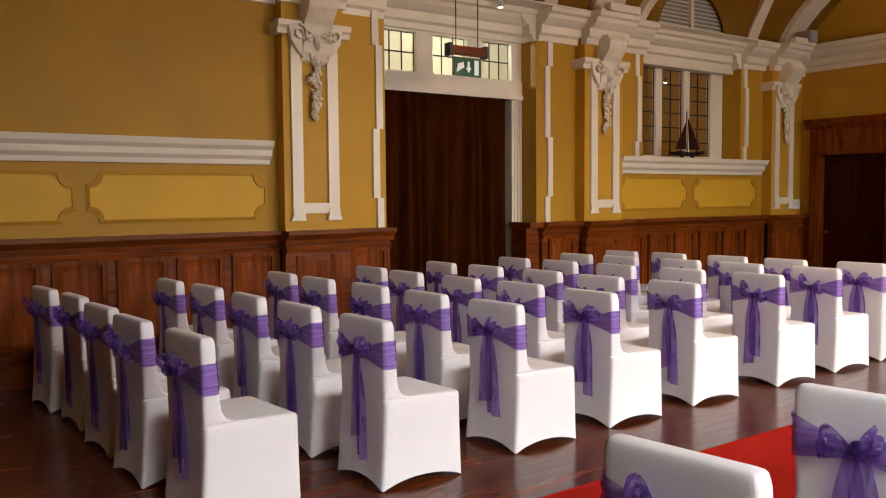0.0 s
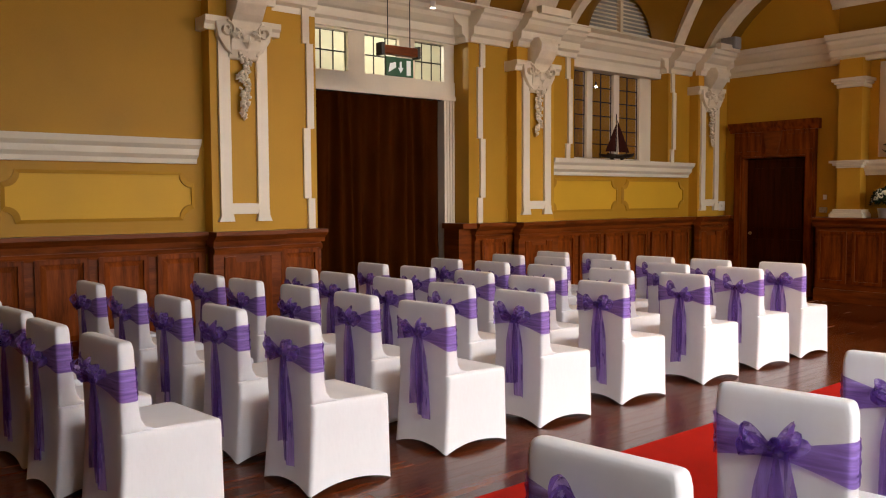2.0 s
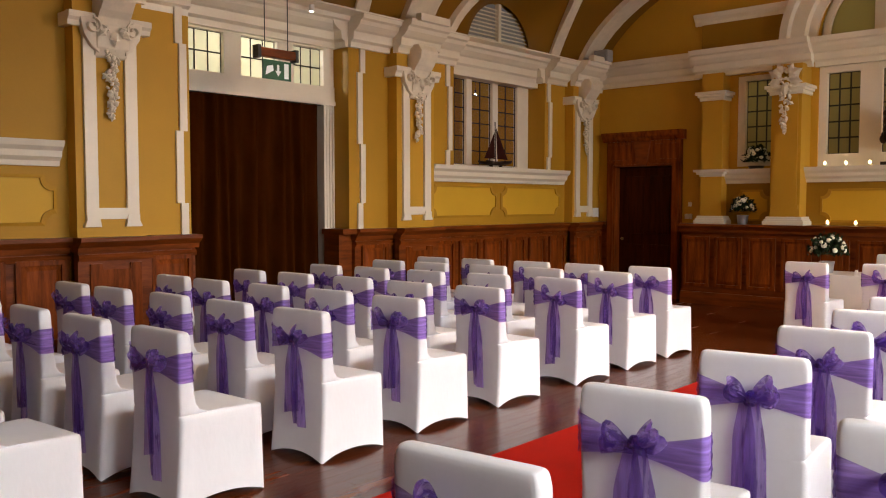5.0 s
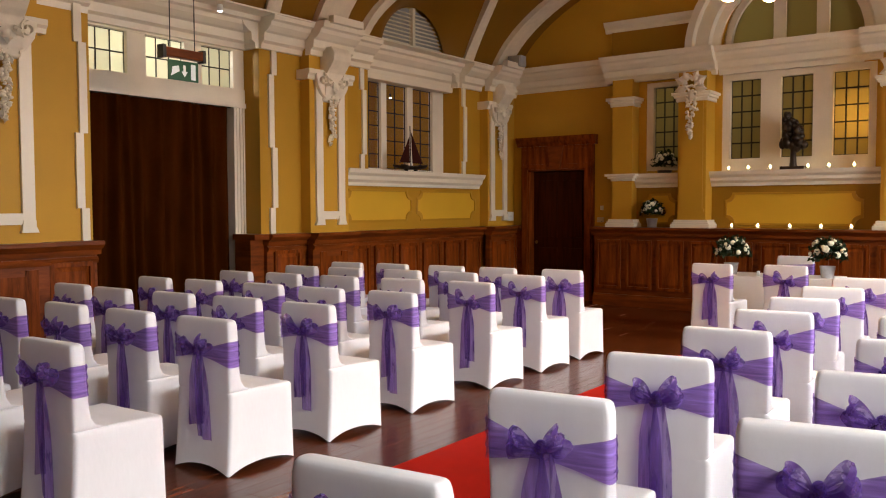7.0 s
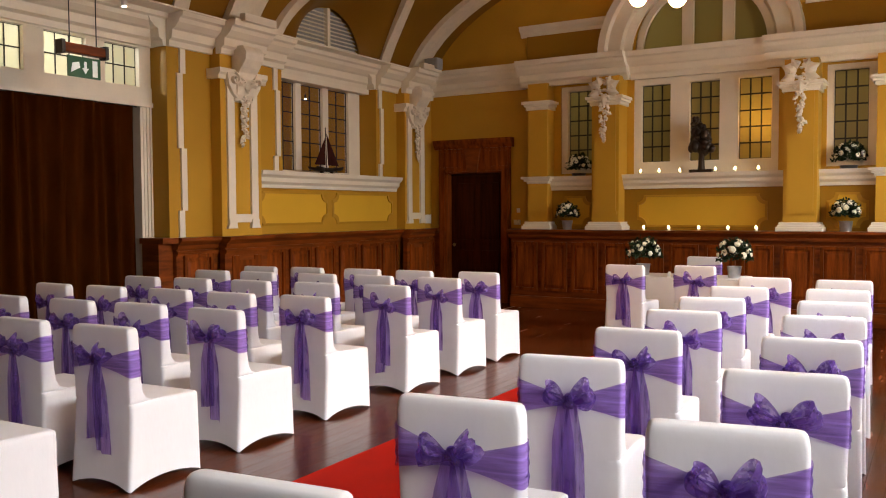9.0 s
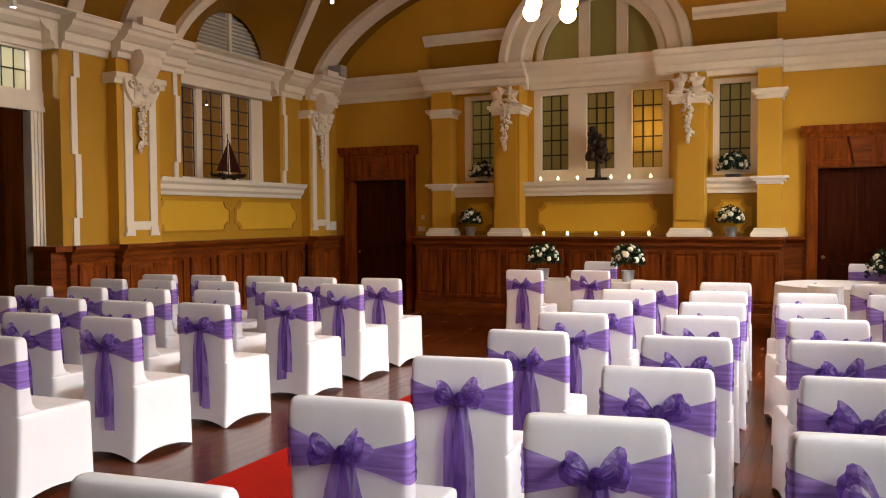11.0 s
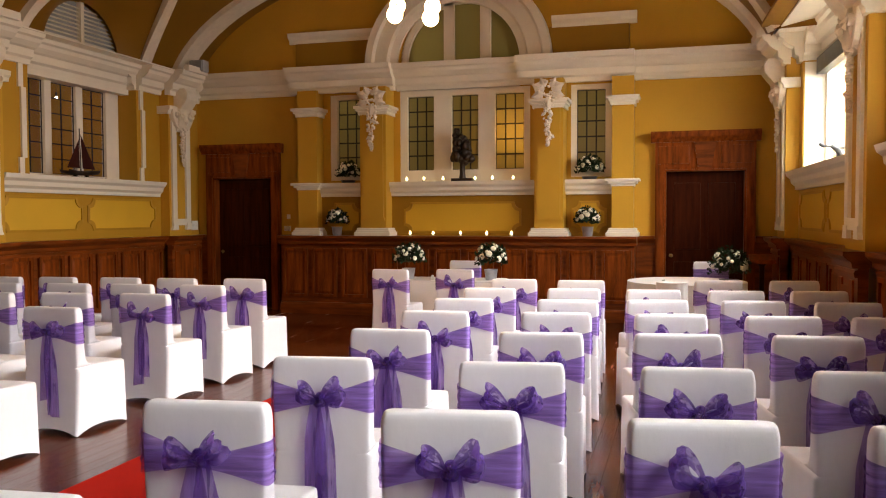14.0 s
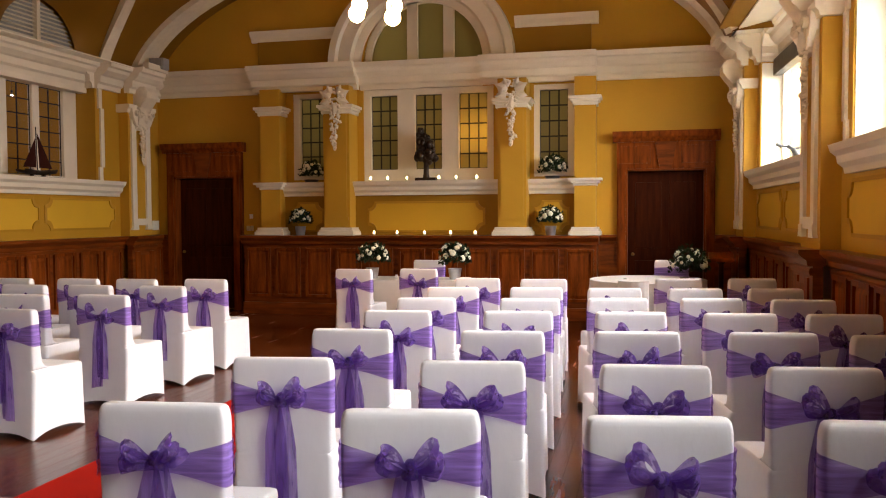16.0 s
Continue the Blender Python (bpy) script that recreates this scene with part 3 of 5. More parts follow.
def pilaster(s, y0, y1, seed):
    c, hw = (y0 + y1) / 2, (y1 - y0) / 2
    p = thing("pilaster", (0, 0, 0), 0, "ochre pilaster with white frame, scrolled bracket and carved garland", "pilaster", "pilasters", "structure")
    bm = bmesh.new()
    sbox(bm, s, y0, y1, 0, PU, 1.36, 3.92)
    part("shaft", bm, OCHRE, p)
    bm = bmesh.new()
    u0, u1 = PU - 0.01, PU + 0.035
    fw = min(0.285, hw - 0.06)
    sbox(bm, s, c - fw, c - fw + 0.13, u0, u1, 1.60, 3.45)
    sbox(bm, s, c + fw - 0.13, c + fw, u0, u1, 1.60, 3.45)
    sbox(bm, s, c - fw + 0.13, c + fw - 0.13, u0, u1, 1.555, 1.67)
    for d in (-1, 1):
        prism(bm, [(c + d * (fw - 0.15), 1.475), (c + d * (fw + 0.03), 1.475), (c + d * fw, 1.54), (c + d * fw, 1.60), (c + d * (fw - 0.13), 1.60)], u0, u1 + 0.012, lambda a, b, k: (s(k, a), a, b))
    part("frame_moulding", bm, WHITE, p, "white raised frame with stepped feet")
    bm = bmesh.new()
    cap = [(-0.01, 3.49), (0.04, 3.49), (0.05, 3.54), (0.08, 3.57), (0.08, 3.63), (-0.01, 3.63)]
    sprof(bm, s, cap, y0 - 0.07, y1 + 0.07, PU)
    sbox(bm, s, y0 - 0.066, y0, 0, PU - 0.012, 3.493, 3.627)
    sbox(bm, s, y1, y1 + 0.066, 0, PU - 0.012, 3.493, 3.627)
    part("cap_band", bm, WHITE, p)
    bm = bmesh.new()
    prof = [(0, 3.2), (0.05, 3.22), (0.10, 3.30), (0.12, 3.42), (0.10, 3.52), (0.13, 3.60), (0.20, 3.66), (0.27, 3.76), (0.28, 3.86), (0.22, 3.95), (0, 3.95)]
    sprof(bm, s, prof, c - 0.17, c + 0.17, PU)
    for d in (-1, 1):
        prism(bm, [(c + d * 0.16, 3.62), (c + d * 0.33, 3.58), (c + d * 0.30, 3.42), (c + d * 0.22, 3.30), (c + d * 0.14, 3.24), (c + d * 0.12, 3.4)], PU, PU + 0.09, lambda a, b, k: (s(k, a), a, b))
    bracket = part("bracket", bm, PLASTER, p, "white scrolled plaster bracket", 35, 0.012)
    for d in (-1, 1):
        bm = bmesh.new()
        curl(bm, lambda a, b, k: (s(PU + 0.09 + k, a), a, b), (c + d * 0.215, 3.50), 0.085, math.pi / 2, d)
        part("scroll", bm, PLASTER, bracket, "", 50)
    bm = bmesh.new()
    for a, z, sz, rot in ((0, 3.47, 0.15, math.pi), (-0.07, 3.50, 0.13, 2.4), (0.07, 3.50, 0.13, -2.4), (-0.06, 3.44, 0.10, 0.7), (0.06, 3.44, 0.10, -0.7)):
        carved_leaf(bm, lambda a, b, k: (s(PU + 0.125 + k, a), a, b), c + a, z, sz, rot)
    part("leaves", bm, PLASTER, bracket, "", 60)
    bm = bmesh.new()

    def fall(t, rnd):
        w = 0.085 * (1 - 0.55 * t) * (0.6 + 0.4 * abs(math.sin(t * 9)))
        return Vector((s(PU + 0.05 + rnd.uniform(0, 0.04), c), c + rnd.uniform(-w, w), 3.30 - 0.62 * t)), rnd.uniform(0.022, 0.042)
    leafy(bm, 40, fall, seed)
    rl = random.Random(seed + 40)
    for k in range(16):
        z = 3.27 - 0.62 * k / 15
        w = 0.055 * (1 - 0.5 * k / 15)
        carved_leaf(bm, lambda a, b, h: (s(PU + 0.045 + h, a), a, b), c + rl.uniform(-w, w), z, rl.uniform(0.07, 0.11), math.pi + rl.uniform(-1.1, 1.1))
    part("garland", bm, PLASTER, p, "carved white garland of leaves and fruit", 60)
    bm = bmesh.new()
    sbox(bm, s, c - 0.30, c + 0.30, PU + 0.30, PU + 0.40, 4.23, 4.33)
    part("capping", bm, WHITE, p)
    return p


seed = 1
for s in (W, E_):
    for y0, y1 in PILS:
        pilaster(s, y0, y1, seed)
        seed += 1

# stepped strips beside the openings


def stepped(s, y, u, flip=1, foot=1.37):
    bm = bmesh.new()
    for z0, z1, o in ((1.37, 1.72, 0.05), (1.72, 2.53, 0.0), (2.53, 3.50, 0.05), (3.50, 3.92, 0.0)):
        z0 = max(z0, foot)
        if z1 <= z0:
            continue
        sbox(bm, s, y - 0.045 + o * flip, y + 0.045 + o * flip, u - 0.01, u + 0.03, z0, z1)
    structure("trim", bm, WHITE, "white stepped strip moulding", category="moulding")


stepped(W, 6.66, 0.05)
stepped(W, 9.48, 0.0, -1)
stepped(W, 11.24, 0.0, 1, 2.3)
stepped(W, 13.92, 0.0, 1, 2.3)
stepped(E_, 9.80, 0.0, 1, 2.3)
bm = bmesh.new()
sbox(bm, W, 6.17, 6.80, 0, 0.05, 1.36, 3.92)
structure("trim", bm, OCHRE, "flat ochre wall strip beside the curtained doorway", category="moulding")

# ---- end wall: doors, wainscot ledge, columns, windows ----
YD = 15.20                                   # front of the ledge
LX0, LX1 = -5.50, 0.62
bm = bmesh.new()
box(bm, LX0, LX1, YD, YF, 0, 1.26)
ledge = structure("wainscot_north", bm, WOODH, "mahogany panelled wainscot with a deep ledge", category="wainscot")
bm = bmesh.new()
fprof(bm, [(-0.47, 1.22), (0.06, 1.22), (0.07, 1.27), (0.10, 1.30), (0.13, 1.33), (0.13, 1.365), (-0.47, 1.365)], LX0 - 0.03, LX1 + 0.03, YD)
part("ledge_top", bm, WOODH, ledge)
bm = bmesh.new()
fprof(bm, [(-0.1, 0), (0.06, 0), (0.06, 0.17), (0.03, 0.2), (-0.1, 0.2)], LX0, LX1, YD)
part("skirting", bm, WOODH, ledge)
for a, b in ((XL, DOORS[0][0]), (DOORS[0][1], LX0), (LX1, DOORS[1][0]), (DOORS[1][1], XR)):
    bm = bmesh.new()
    box(bm, a, b, YF - 0.05, YF + 0.01, 0, 1.25)
    fprof(bm, DADOCAP, a, b, YF + 0.03)
    part("wall_panelling", bm, WOODH, ledge)
k = 11
for i in range(k):
    x = LX0 + (LX1 - LX0) * (i + 0.5) / k
    share("panel", PANEL, ledge, (x, YD - 0.003, 0.30), 0, (1.06, 1.5, 1.06))

DOORCAP = [(0, 2.86), (0.10, 2.86), (0.12, 2.90), (0.16, 2.94), (0.18, 3.0), (0.18, 3.03), (0, 3.03)]


def panelled_door(x0, x1, label, n):
    d = thing("door_%d" % n, (0, 0, 0), 0, label, "door", "", "structure")
    w = x1 - x0
    bm = bmesh.new()
    for a, b in ((x0, x0 + 0.17), (x1 - 0.17, x1)):
        box(bm, a, b, YF - 0.09, YF + 0.2, 0, 2.45)
        box(bm, a + 0.03, b - 0.03, YF - 0.12, YF - 0.09, 0, 2.45)
    box(bm, x0, x1, YF - 0.09, YF + 0.2, 2.40, 2.90)
    fprof(bm, DOORCAP, x0 - 0.07, x1 + 0.07, YF - 0.02)
    box(bm, x0 + 0.05, x1 - 0.05, YF - 0.115, YF - 0.09, 2.43, 2.47)
    part("door_frame", bm, WOOD, d, "mahogany architrave with panelled head")
    bm = bmesh.new()
    c = (x0 + x1) / 2
    prism(bm, [(c - 0.09, 2.40), (c + 0.09, 2.40), (c + 0.17, 2.86), (c - 0.17, 2.86)], YF - 0.14, YF - 0.08, lambda p, q, s: (p, s, q))
    part("keystone", bm, WOODH, d)
    for e in (-1, 1):
        bm = bmesh.new()
        xa = c + e * 0.48
        box(bm, xa - 0.24, xa + 0.24, YF - 0.105, YF - 0.085, 2.52, 2.80)
        part("panel", bm, WOOD, d, "", None, 0.006)
    bm = bmesh.new()
    box(bm, x0 + 0.17, x1 - 0.17, YF + 0.10, YF + 0.15, 0.01, 2.40)
    leaf = part("door_leaf", bm, DOORWOOD, d, "dark panelled mahogany leaf, shut")
    lw = (w - 0.34 - 0.36) / 2
    for i, xa in enumerate((x0 + 0.29, x1 - 0.29 - lw)):
        for z0, z1 in ((0.22, 0.95), (1.15, 2.22)):
            bm = bmesh.new()
            box(bm, xa, xa + lw, YF + 0.085, YF + 0.104, z0, z1)
            part("panel", bm, DOORWOOD, leaf, "", None, 0.008)
    bm = bmesh.new()
    ball(bm, (x0 + 0.25, YF + 0.06, 1.05), 0.03, 12, 8)
    rod(bm, (x0 + 0.25, YF + 0.10, 1.05), (x0 + 0.25, YF + 0.06, 1.05), 0.012)
    part("door_handle", bm, BRASS, leaf, "brass knob", 60)
    return d


panelled_door(*DOORS[0], "dark mahogany panelled door in a deep architrave", 1)
panelled_door(*DOORS[1], "mahogany panelled door with moulded head, shut", 2)

NCORNICE = [(p, q - 0.02) for p, q in CORNICE]
# cornice of the end wall; it breaks forward over the columns
bm = bmesh.new()
fprof(bm, NCORNICE, XL, -5.42)
fprof(bm, NCORNICE, -5.42, -3.46, YF - 0.16)
fprof(bm, NCORNICE, -3.46, -1.30, YF - 0.02)
fprof(bm, NCORNICE, -1.30, 0.60, YF - 0.13)
fprof(bm, NCORNICE, 0.60, XR)
structure("trim", bm, WHITE, "white moulded cornice of the end wall", category="cornice")
# short string courses above
BAND = [(-0.02, 4.80), (0.05, 4.80), (0.06, 4.86), (0.12, 4.91), (0.14, 4.98), (-0.02, 4.98)]
bm = bmesh.new()
fprof(bm, BAND, -5.50, -3.80)
fprof(bm, BAND, -0.75, 0.62)
structure("trim", bm, WHITE, "short white string courses beside the arch", category="moulding")
bm = bmesh.new()
box(bm, -5.38, -3.7, YF - 0.05, YF + 0.01, 4.33, 4.82)
box(bm, -0.8, 0.5, YF - 0.05, YF + 0.01, 4.33, 4.82)
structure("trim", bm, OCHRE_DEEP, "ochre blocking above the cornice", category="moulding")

# arch over the fanlight
bm = bmesh.new()
PROF = [(1.08, 0.02), (1.08, -0.06), (1.20, -0.10), (1.24, -0.16), (1.46, -0.16), (1.50, -0.22), (1.62, -0.22), (1.64, 0.02)]


def arch(u, v):
    r, y = PROF[round(v * (len(PROF) - 1))]
    t = math.pi * u
    return (CX - 0.09 - r * math.cos(t), YF + y, 4.30 + r * math.sin(t) * 0.97)


grid(bm, arch, 41, len(PROF))
structure("trim", bm, WHITE, "broad white moulded arch over the fanlight", 30, category="arch")

# pillars standing on the ledge


def pillar(c, hw, y0, tall, seed):
    p = thing("pillar", (0, 0, 0), 0, "square ochre pillar with white base and cap" + (" and carved garland" if tall else ""), "pillar", "pillars of the end wall", "structure")
    zt = 3.92
    bm = bmesh.new()
    box(bm, c - hw, c + hw, y0, YF, 1.366, zt)
    part("shaft", bm, OCHRE, p)
    bm = bmesh.new()
    for d, z0, z1 in ((0.09, 1.366, 1.43), (0.07, 1.43, 1.46), (0.05, 1.46, 1.50)):
        box(bm, c - hw - d, c + hw + d, y0 - d, YF, z0, z1)
    part("base", bm, WHITE, p, "white stepped base", None, 0.008)
    bm = bmesh.new()
    zc = 3.44 if tall else 3.46
    for d, z0, z1 in ((0.03, zc, zc + 0.06), (0.06, zc + 0.06, zc + 0.10), (0.09, zc + 0.10, zc + 0.15)):
        box(bm, c - hw - d, c + hw + d, y0 - d, YF, z0, z1)
    part("cap", bm, WHITE, p, "white moulded cap", None, 0.006)
    if tall:
        bm = bmesh.new()
        box(bm, c - hw + 0.05, c + hw - 0.05, y0 - 0.02, y0 + 0.01, 1.68, 3.44)
        box(bm, c - hw + 0.02, c + hw - 0.02, y0 - 0.035, y0 + 0.01, 1.63, 1.68)
        part("panel", bm, OCHRE, p)
        bm = bmesh.new()

        def fall(t, rnd):
            w = 0.10 * (1 - 0.6 * t) * (0.55 + 0.45 * abs(math.sin(t * 10)))
            return Vector((c + rnd.uniform(-w, w), y0 - 0.07 - rnd.uniform(0, 0.03), 3.62 - 0.78 * t)), rnd.uniform(0.022, 0.04)
        leafy(bm, 40, fall, seed)
        rl = random.Random(seed + 40)
        for k in range(18):
            t = k / 17
            w = 0.07 * (1 - 0.6 * t)
            carved_leaf(bm, lambda a, b, h: (a, y0 - 0.055 - h, b), c + rl.uniform(-w, w), 3.62 - 0.74 * t, rl.uniform(0.08, 0.12) * (1.1 - 0.4 * t), math.pi + rl.uniform(-1.2, 1.2))
        for a, z, sz, rot in ((-0.05, 3.72, 0.22, 1.15), (0.05, 3.72, 0.22, -1.15), (-0.04, 3.76, 0.17, 0.5), (0.04, 3.76, 0.17, -0.5), (-0.06, 3.66, 0.20, 1.8), (0.06, 3.66, 0.20, -1.8), (0, 3.62, 0.20, math.pi)):
            carved_leaf(bm, lambda a, b, h: (a, y0 - 0.075 - h, b), c + a, z, sz, rot)

        def crest(t, rnd):
            a = t * 2 * math.pi
            return Vector((c + 0.17 * math.cos(a) * rnd.uniform(0.5, 1.1), y0 - 0.05 - rnd.uniform(0, 0.05), 3.73 + 0.11 * math.sin(a) * rnd.uniform(0.4, 1.1))), rnd.uniform(0.03, 0.052)
        leafy(bm, 26, crest, seed + 9)
        part("garland", bm, PLASTER, p, "carved white crest and leafy drop", 60)
    else:
        bm = bmesh.new()
        for d, z0, z1 in ((0.02, 2.17, 2.21), (0.06, 2.21, 2.25), (0.10, 2.25, 2.29)):
            box(bm, c - hw - d, c + hw + d, y0 - d, YF, z0, z1)
        part("shelf_band", bm, WHITE, p, "white moulded band", None, 0.005)
    return p


pillar(-3.77, 0.235, YD + 0.03, True, 21)
pillar(-0.745, 0.235, YD + 0.03, True, 22)
pillar(-5.06, 0.185, YD + 0.16, False, 0)
pillar(0.42, 0.17, YD + 0.16, False, 0)

# shelves under the windows, panelled aprons behind the ledge
bm = bmesh.new()
NSILL = [(-0.05, 2.05), (0.05, 2.05), (0.06, 2.10), (0.10, 2.14), (0.11, 2.19), (0.15, 2.23), (0.17, 2.29), (-0.05, 2.29)]
fprof(bm, NSILL, -4.87, -4.0, YF - 0.08)
fprof(bm, NSILL, -3.53, -0.98, YF - 0.12)
fprof(bm, NSILL, -0.51, 0.25, YF - 0.08)
structure("trim", bm, WHITE, "white moulded shelf below the leaded windows", category="shelf")
bm = bmesh.new()
box(bm, -3.54, -0.97, YF - 0.12, YF + 0.01, 1.36, 2.06)
box(bm, -4.88, -4.0, YF - 0.08, YF + 0.01, 1.36, 2.06)
box(bm, -0.52, 0.26, YF - 0.08, YF + 0.01, 1.36, 2.06)
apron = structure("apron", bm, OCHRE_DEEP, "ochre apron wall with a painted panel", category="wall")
for c, w, y in ((CX, 2.0, YF - 0.12), (-4.44, 0.55, YF - 0.08), (-0.13, 0.5, YF - 0.08)):
    paint_panel(apron, lambda p, q, s, c=c, y=y: (c + p, y - s, 1.68 + q), w, 0.46)

# ---- leaded windows ----


def leaded(parent, to, w, h, cols, rows, pane_mat, bar=0.024):
    """Panes and lead cames. to(x, z, depth) gives the place; x and z run from the lower corner."""
    cw, chh = w / cols, h / rows
    for i in range(cols):
        for j in range(rows):
            bm = bmesh.new()
            prism(bm, [(i * cw, j * chh), ((i + 1) * cw, j * chh), ((i + 1) * cw, (j + 1) * chh), (i * cw, (j + 1) * chh)], -0.003, 0.003, to)
            g = part("pane", bm, pane_mat, parent)
            g.visible_shadow = False
    for i in range(cols + 1):
        bm = bmesh.new()
        prism(bm, [(i * cw - bar / 2, 0), (i * cw + bar / 2, 0), (i * cw + bar / 2, h), (i * cw - bar / 2, h)], -0.008, 0.008, to)
        part("lead_bar", bm, LEAD, parent)
    for j in range(rows + 1):
        bm = bmesh.new()
        prism(bm, [(0, j * chh - bar / 2), (w, j * chh - bar / 2), (w, j * chh + bar / 2), (0, j * chh + bar / 2)], -0.010, 0.010, to)
        part("lead_bar", bm, LEAD, parent)


def north_window(n, frames, x0, x1, z0, z1, cols, rows, label):
    win = thing("window_%d" % n, (0, 0, 0), 0, label, "window", "", "structure")
    bm = bmesh.new()
    ya, yb = YF + 0.03, YF + 0.16
    xs = [x0] + [v for f in frames for v in f] + [x1]
    for i in range(0, len(xs), 2):
        box(bm, xs[i], xs[i + 1], ya, yb, z0, z1)
    for a, b in frames:
        box(bm, a, b, ya, yb, z0, 2.50)
        box(bm, a, b, ya, yb, 3.78, z1)
    part("window_frame", bm, WHITE, win, "white painted stone frame")
    for a, b in frames:
        leaded(win, lambda p, q, s, a=a: (a + p, YF + 0.13 + s, 2.50 + q), b - a, 1.28, cols, rows, PANE)
    return win


north_window(1, ((-4.62, -4.12),), *WINS[0], 3, 5, "narrow leaded window of green obscured glass")
north_window(2, ((-3.30, -2.81), (-2.50, -2.02), (-1.73, -1.23)), *WINS[1], 3, 5, "three-light leaded window of green obscured glass")
north_window(3, ((-0.35, 0.12),), *WINS[2], 3, 5, "narrow leaded window of green obscured glass")

# fanlight in the arch
fan = thing("window_4", (0, 0, 0), 0, "arched fanlight with white mullions and plain greenish glass", "window", "", "structure")
bm = bmesh.new()
for a, b in ((-2.62, -2.44), (-1.98, -1.80)):
    h = math.sqrt(AR ** 2 - (max(abs(a - CX), abs(b - CX))) ** 2)
    box(bm, a, b, YF + 0.0, YF + 0.12, 4.33, 4.33 + h)


def fan_rim(u, v):
    r, y = ((1.12, 0.0), (1.00, 0.0), (1.00, 0.12))[round(v * 2)]
    t = math.pi * u
    return (CX - r * math.cos(t), YF + y, 4.33 + r * math.sin(t))


grid(bm, fan_rim, 33, 3)
part("window_frame", bm, WHITE, fan, "", 30)
for a, b in ((CX - 1.05, -2.53), (-2.53, -1.89), (-1.89, CX + 1.05)):
    bm = bmesh.new()
    m = 9
    pts = [(b, 4.33), (a, 4.33)] + [(a + (b - a) * k / m, 4.33 + math.sqrt(max(0, 1.06 ** 2 - (a + (b - a) * k / m - CX) ** 2))) for k in range(m + 1)]
    pts = [p for i, p in enumerate(pts) if i == 0 or (abs(p[0] - pts[i - 1][0]) + abs(p[1] - pts[i - 1][1])) > 1e-5]
    prism(bm, pts, YF + 0.08, YF + 0.086, lambda p, q, s: (p, s, q))
    g = part("pane", bm, PANE, fan)
    g.visible_shadow = False

# ---- curtained doorway in the west wall ----
XC = XL - 0.37
dw = thing("door_3", (0, 0, 0), 0, "wide white doorway with leaded transom lights above", "doorway", "", "structure")
bm = bmesh.new()
box(bm, XL - 0.45, XL - 0.30, 6.80, 6.95, 0, 3.90)
box(bm, XL - 0.45, XL - 0.30, 9.06, 9.237, 0, 3.90)
box(bm, XL - 0.44, XL - 0.28, 6.95, 9.235, 3.09, 3.30)
box(bm, XL - 0.30, XL - 0.26, 6.82, 9.237, 3.05, 3.11)
box(bm, XL - 0.44, XL - 0.30, 6.95, 9.06, 3.80, 3.92)
for a, b in ((7.50, 7.75), (8.30, 8.56)):
    box(bm, XL - 0.44, XL - 0.31, a, b, 3.30, 3.80)
for d in (0.03, 0.08, 0.13):
    box(bm, XL - 0.30, XL - 0.292 + d * 0.1, 9.07 + d, 9.095 + d, 0, 3.05)
part("door_frame", bm, WHITE, dw, "white painted frame with mouldings")
for a, b in ((6.95, 7.50), (7.75, 8.30), (8.56, 9.06)):
    leaded(dw, lambda p, q, s, a=a: (XL - 0.38 + s, a + p, 3.30 + q), b - a, 0.50, 3, 2, PANE_DOOR, 0.016)

cur = thing("curtain", (0, 0, 0), 0, "full-length dark brown curtains drawn across the doorway", "curtain")
for y0, y1, ph in ((6.90, 8.02, 0.0), (7.96, 9.10, 2.0)):
    bm = bmesh.new()

    def fold(u, v, y0=y0, y1=y1, ph=ph):
        y = y0 + (y1 - y0) * u
        amp = 0.036 + 0.03 * (1 - v)
        x = XC + amp * math.sin(u * 36 + ph + 1.3 * math.sin(v * 2.3 + u * 9)) + 0.035 * math.sin(u * 15 + ph + 0.8 * v) + 0.01 * math.sin(v * 7 + u * 5)
        return (x, y, 0.02 + 3.06 * v)
    grid(bm, fold, 120, 10)
    part("curtain_panel", bm, CURTAIN, cur, "", 180)
bm = bmesh.new()
rod(bm, (XC, 6.94, 3.06), (XC, 9.07, 3.06), 0.015)
part("curtain_rail", bm, BLACK, cur, "dark metal rail")

# ---- west window with mullions ----
ww = thing("window_5", (0, 0, 0), 0, "three-light white mullioned window with leaded side panes", "window", "", "structure")
bm = bmesh.new()
for a, b in ((11.40, 11.63), (12.12, 12.26), (12.80, 12.95), (13.50, 13.82)):
    box(bm, XL - 0.45, XL - 0.355, a, b, 2.26, 3.84)
box(bm, XL - 0.448, XL - 0.357, 11.63, 13.50, 3.742, 3.838)
box(bm, XL - 0.448, XL - 0.357, 11.63, 13.50, 2.262, 2.36)
part("window_frame", bm, WHITE, ww, "deep white mullions", None, 0.012)
for a, b in ((11.63, 12.12), (12.26, 12.80), (12.95, 13.50)):
    leaded(ww, lambda p, q, s, a=a: (XL - 0.415 + s, a + p, 2.36 + q), b - a, 1.38, 2, 6, PANE_CLEAR, 0.016)
bm = bmesh.new()
sbox(bm, W, 11.40, 13.82, -0.45, -0.0, 2.255, 2.285)
structure("window_sill", bm, WHITE, "white window board", category="sill")
# picture on the lobby wall
pic = thing("picture", (0, 0, 0), 0, "small framed picture on the lobby wall", "picture")
bm = bmesh.new()
box(bm, XL - 3.0, XL - 2.97, 14.05, 14.55, 2.7, 3.4)
part("frame", bm, WHITE, pic)
bm = bmesh.new()
box(bm, XL - 2.97, XL - 2.965, 14.13, 14.47, 2.8, 3.3)
part("print", bm, GREY, pic, "plain grey print")

# ---- lunettes with slats over the cornice ----


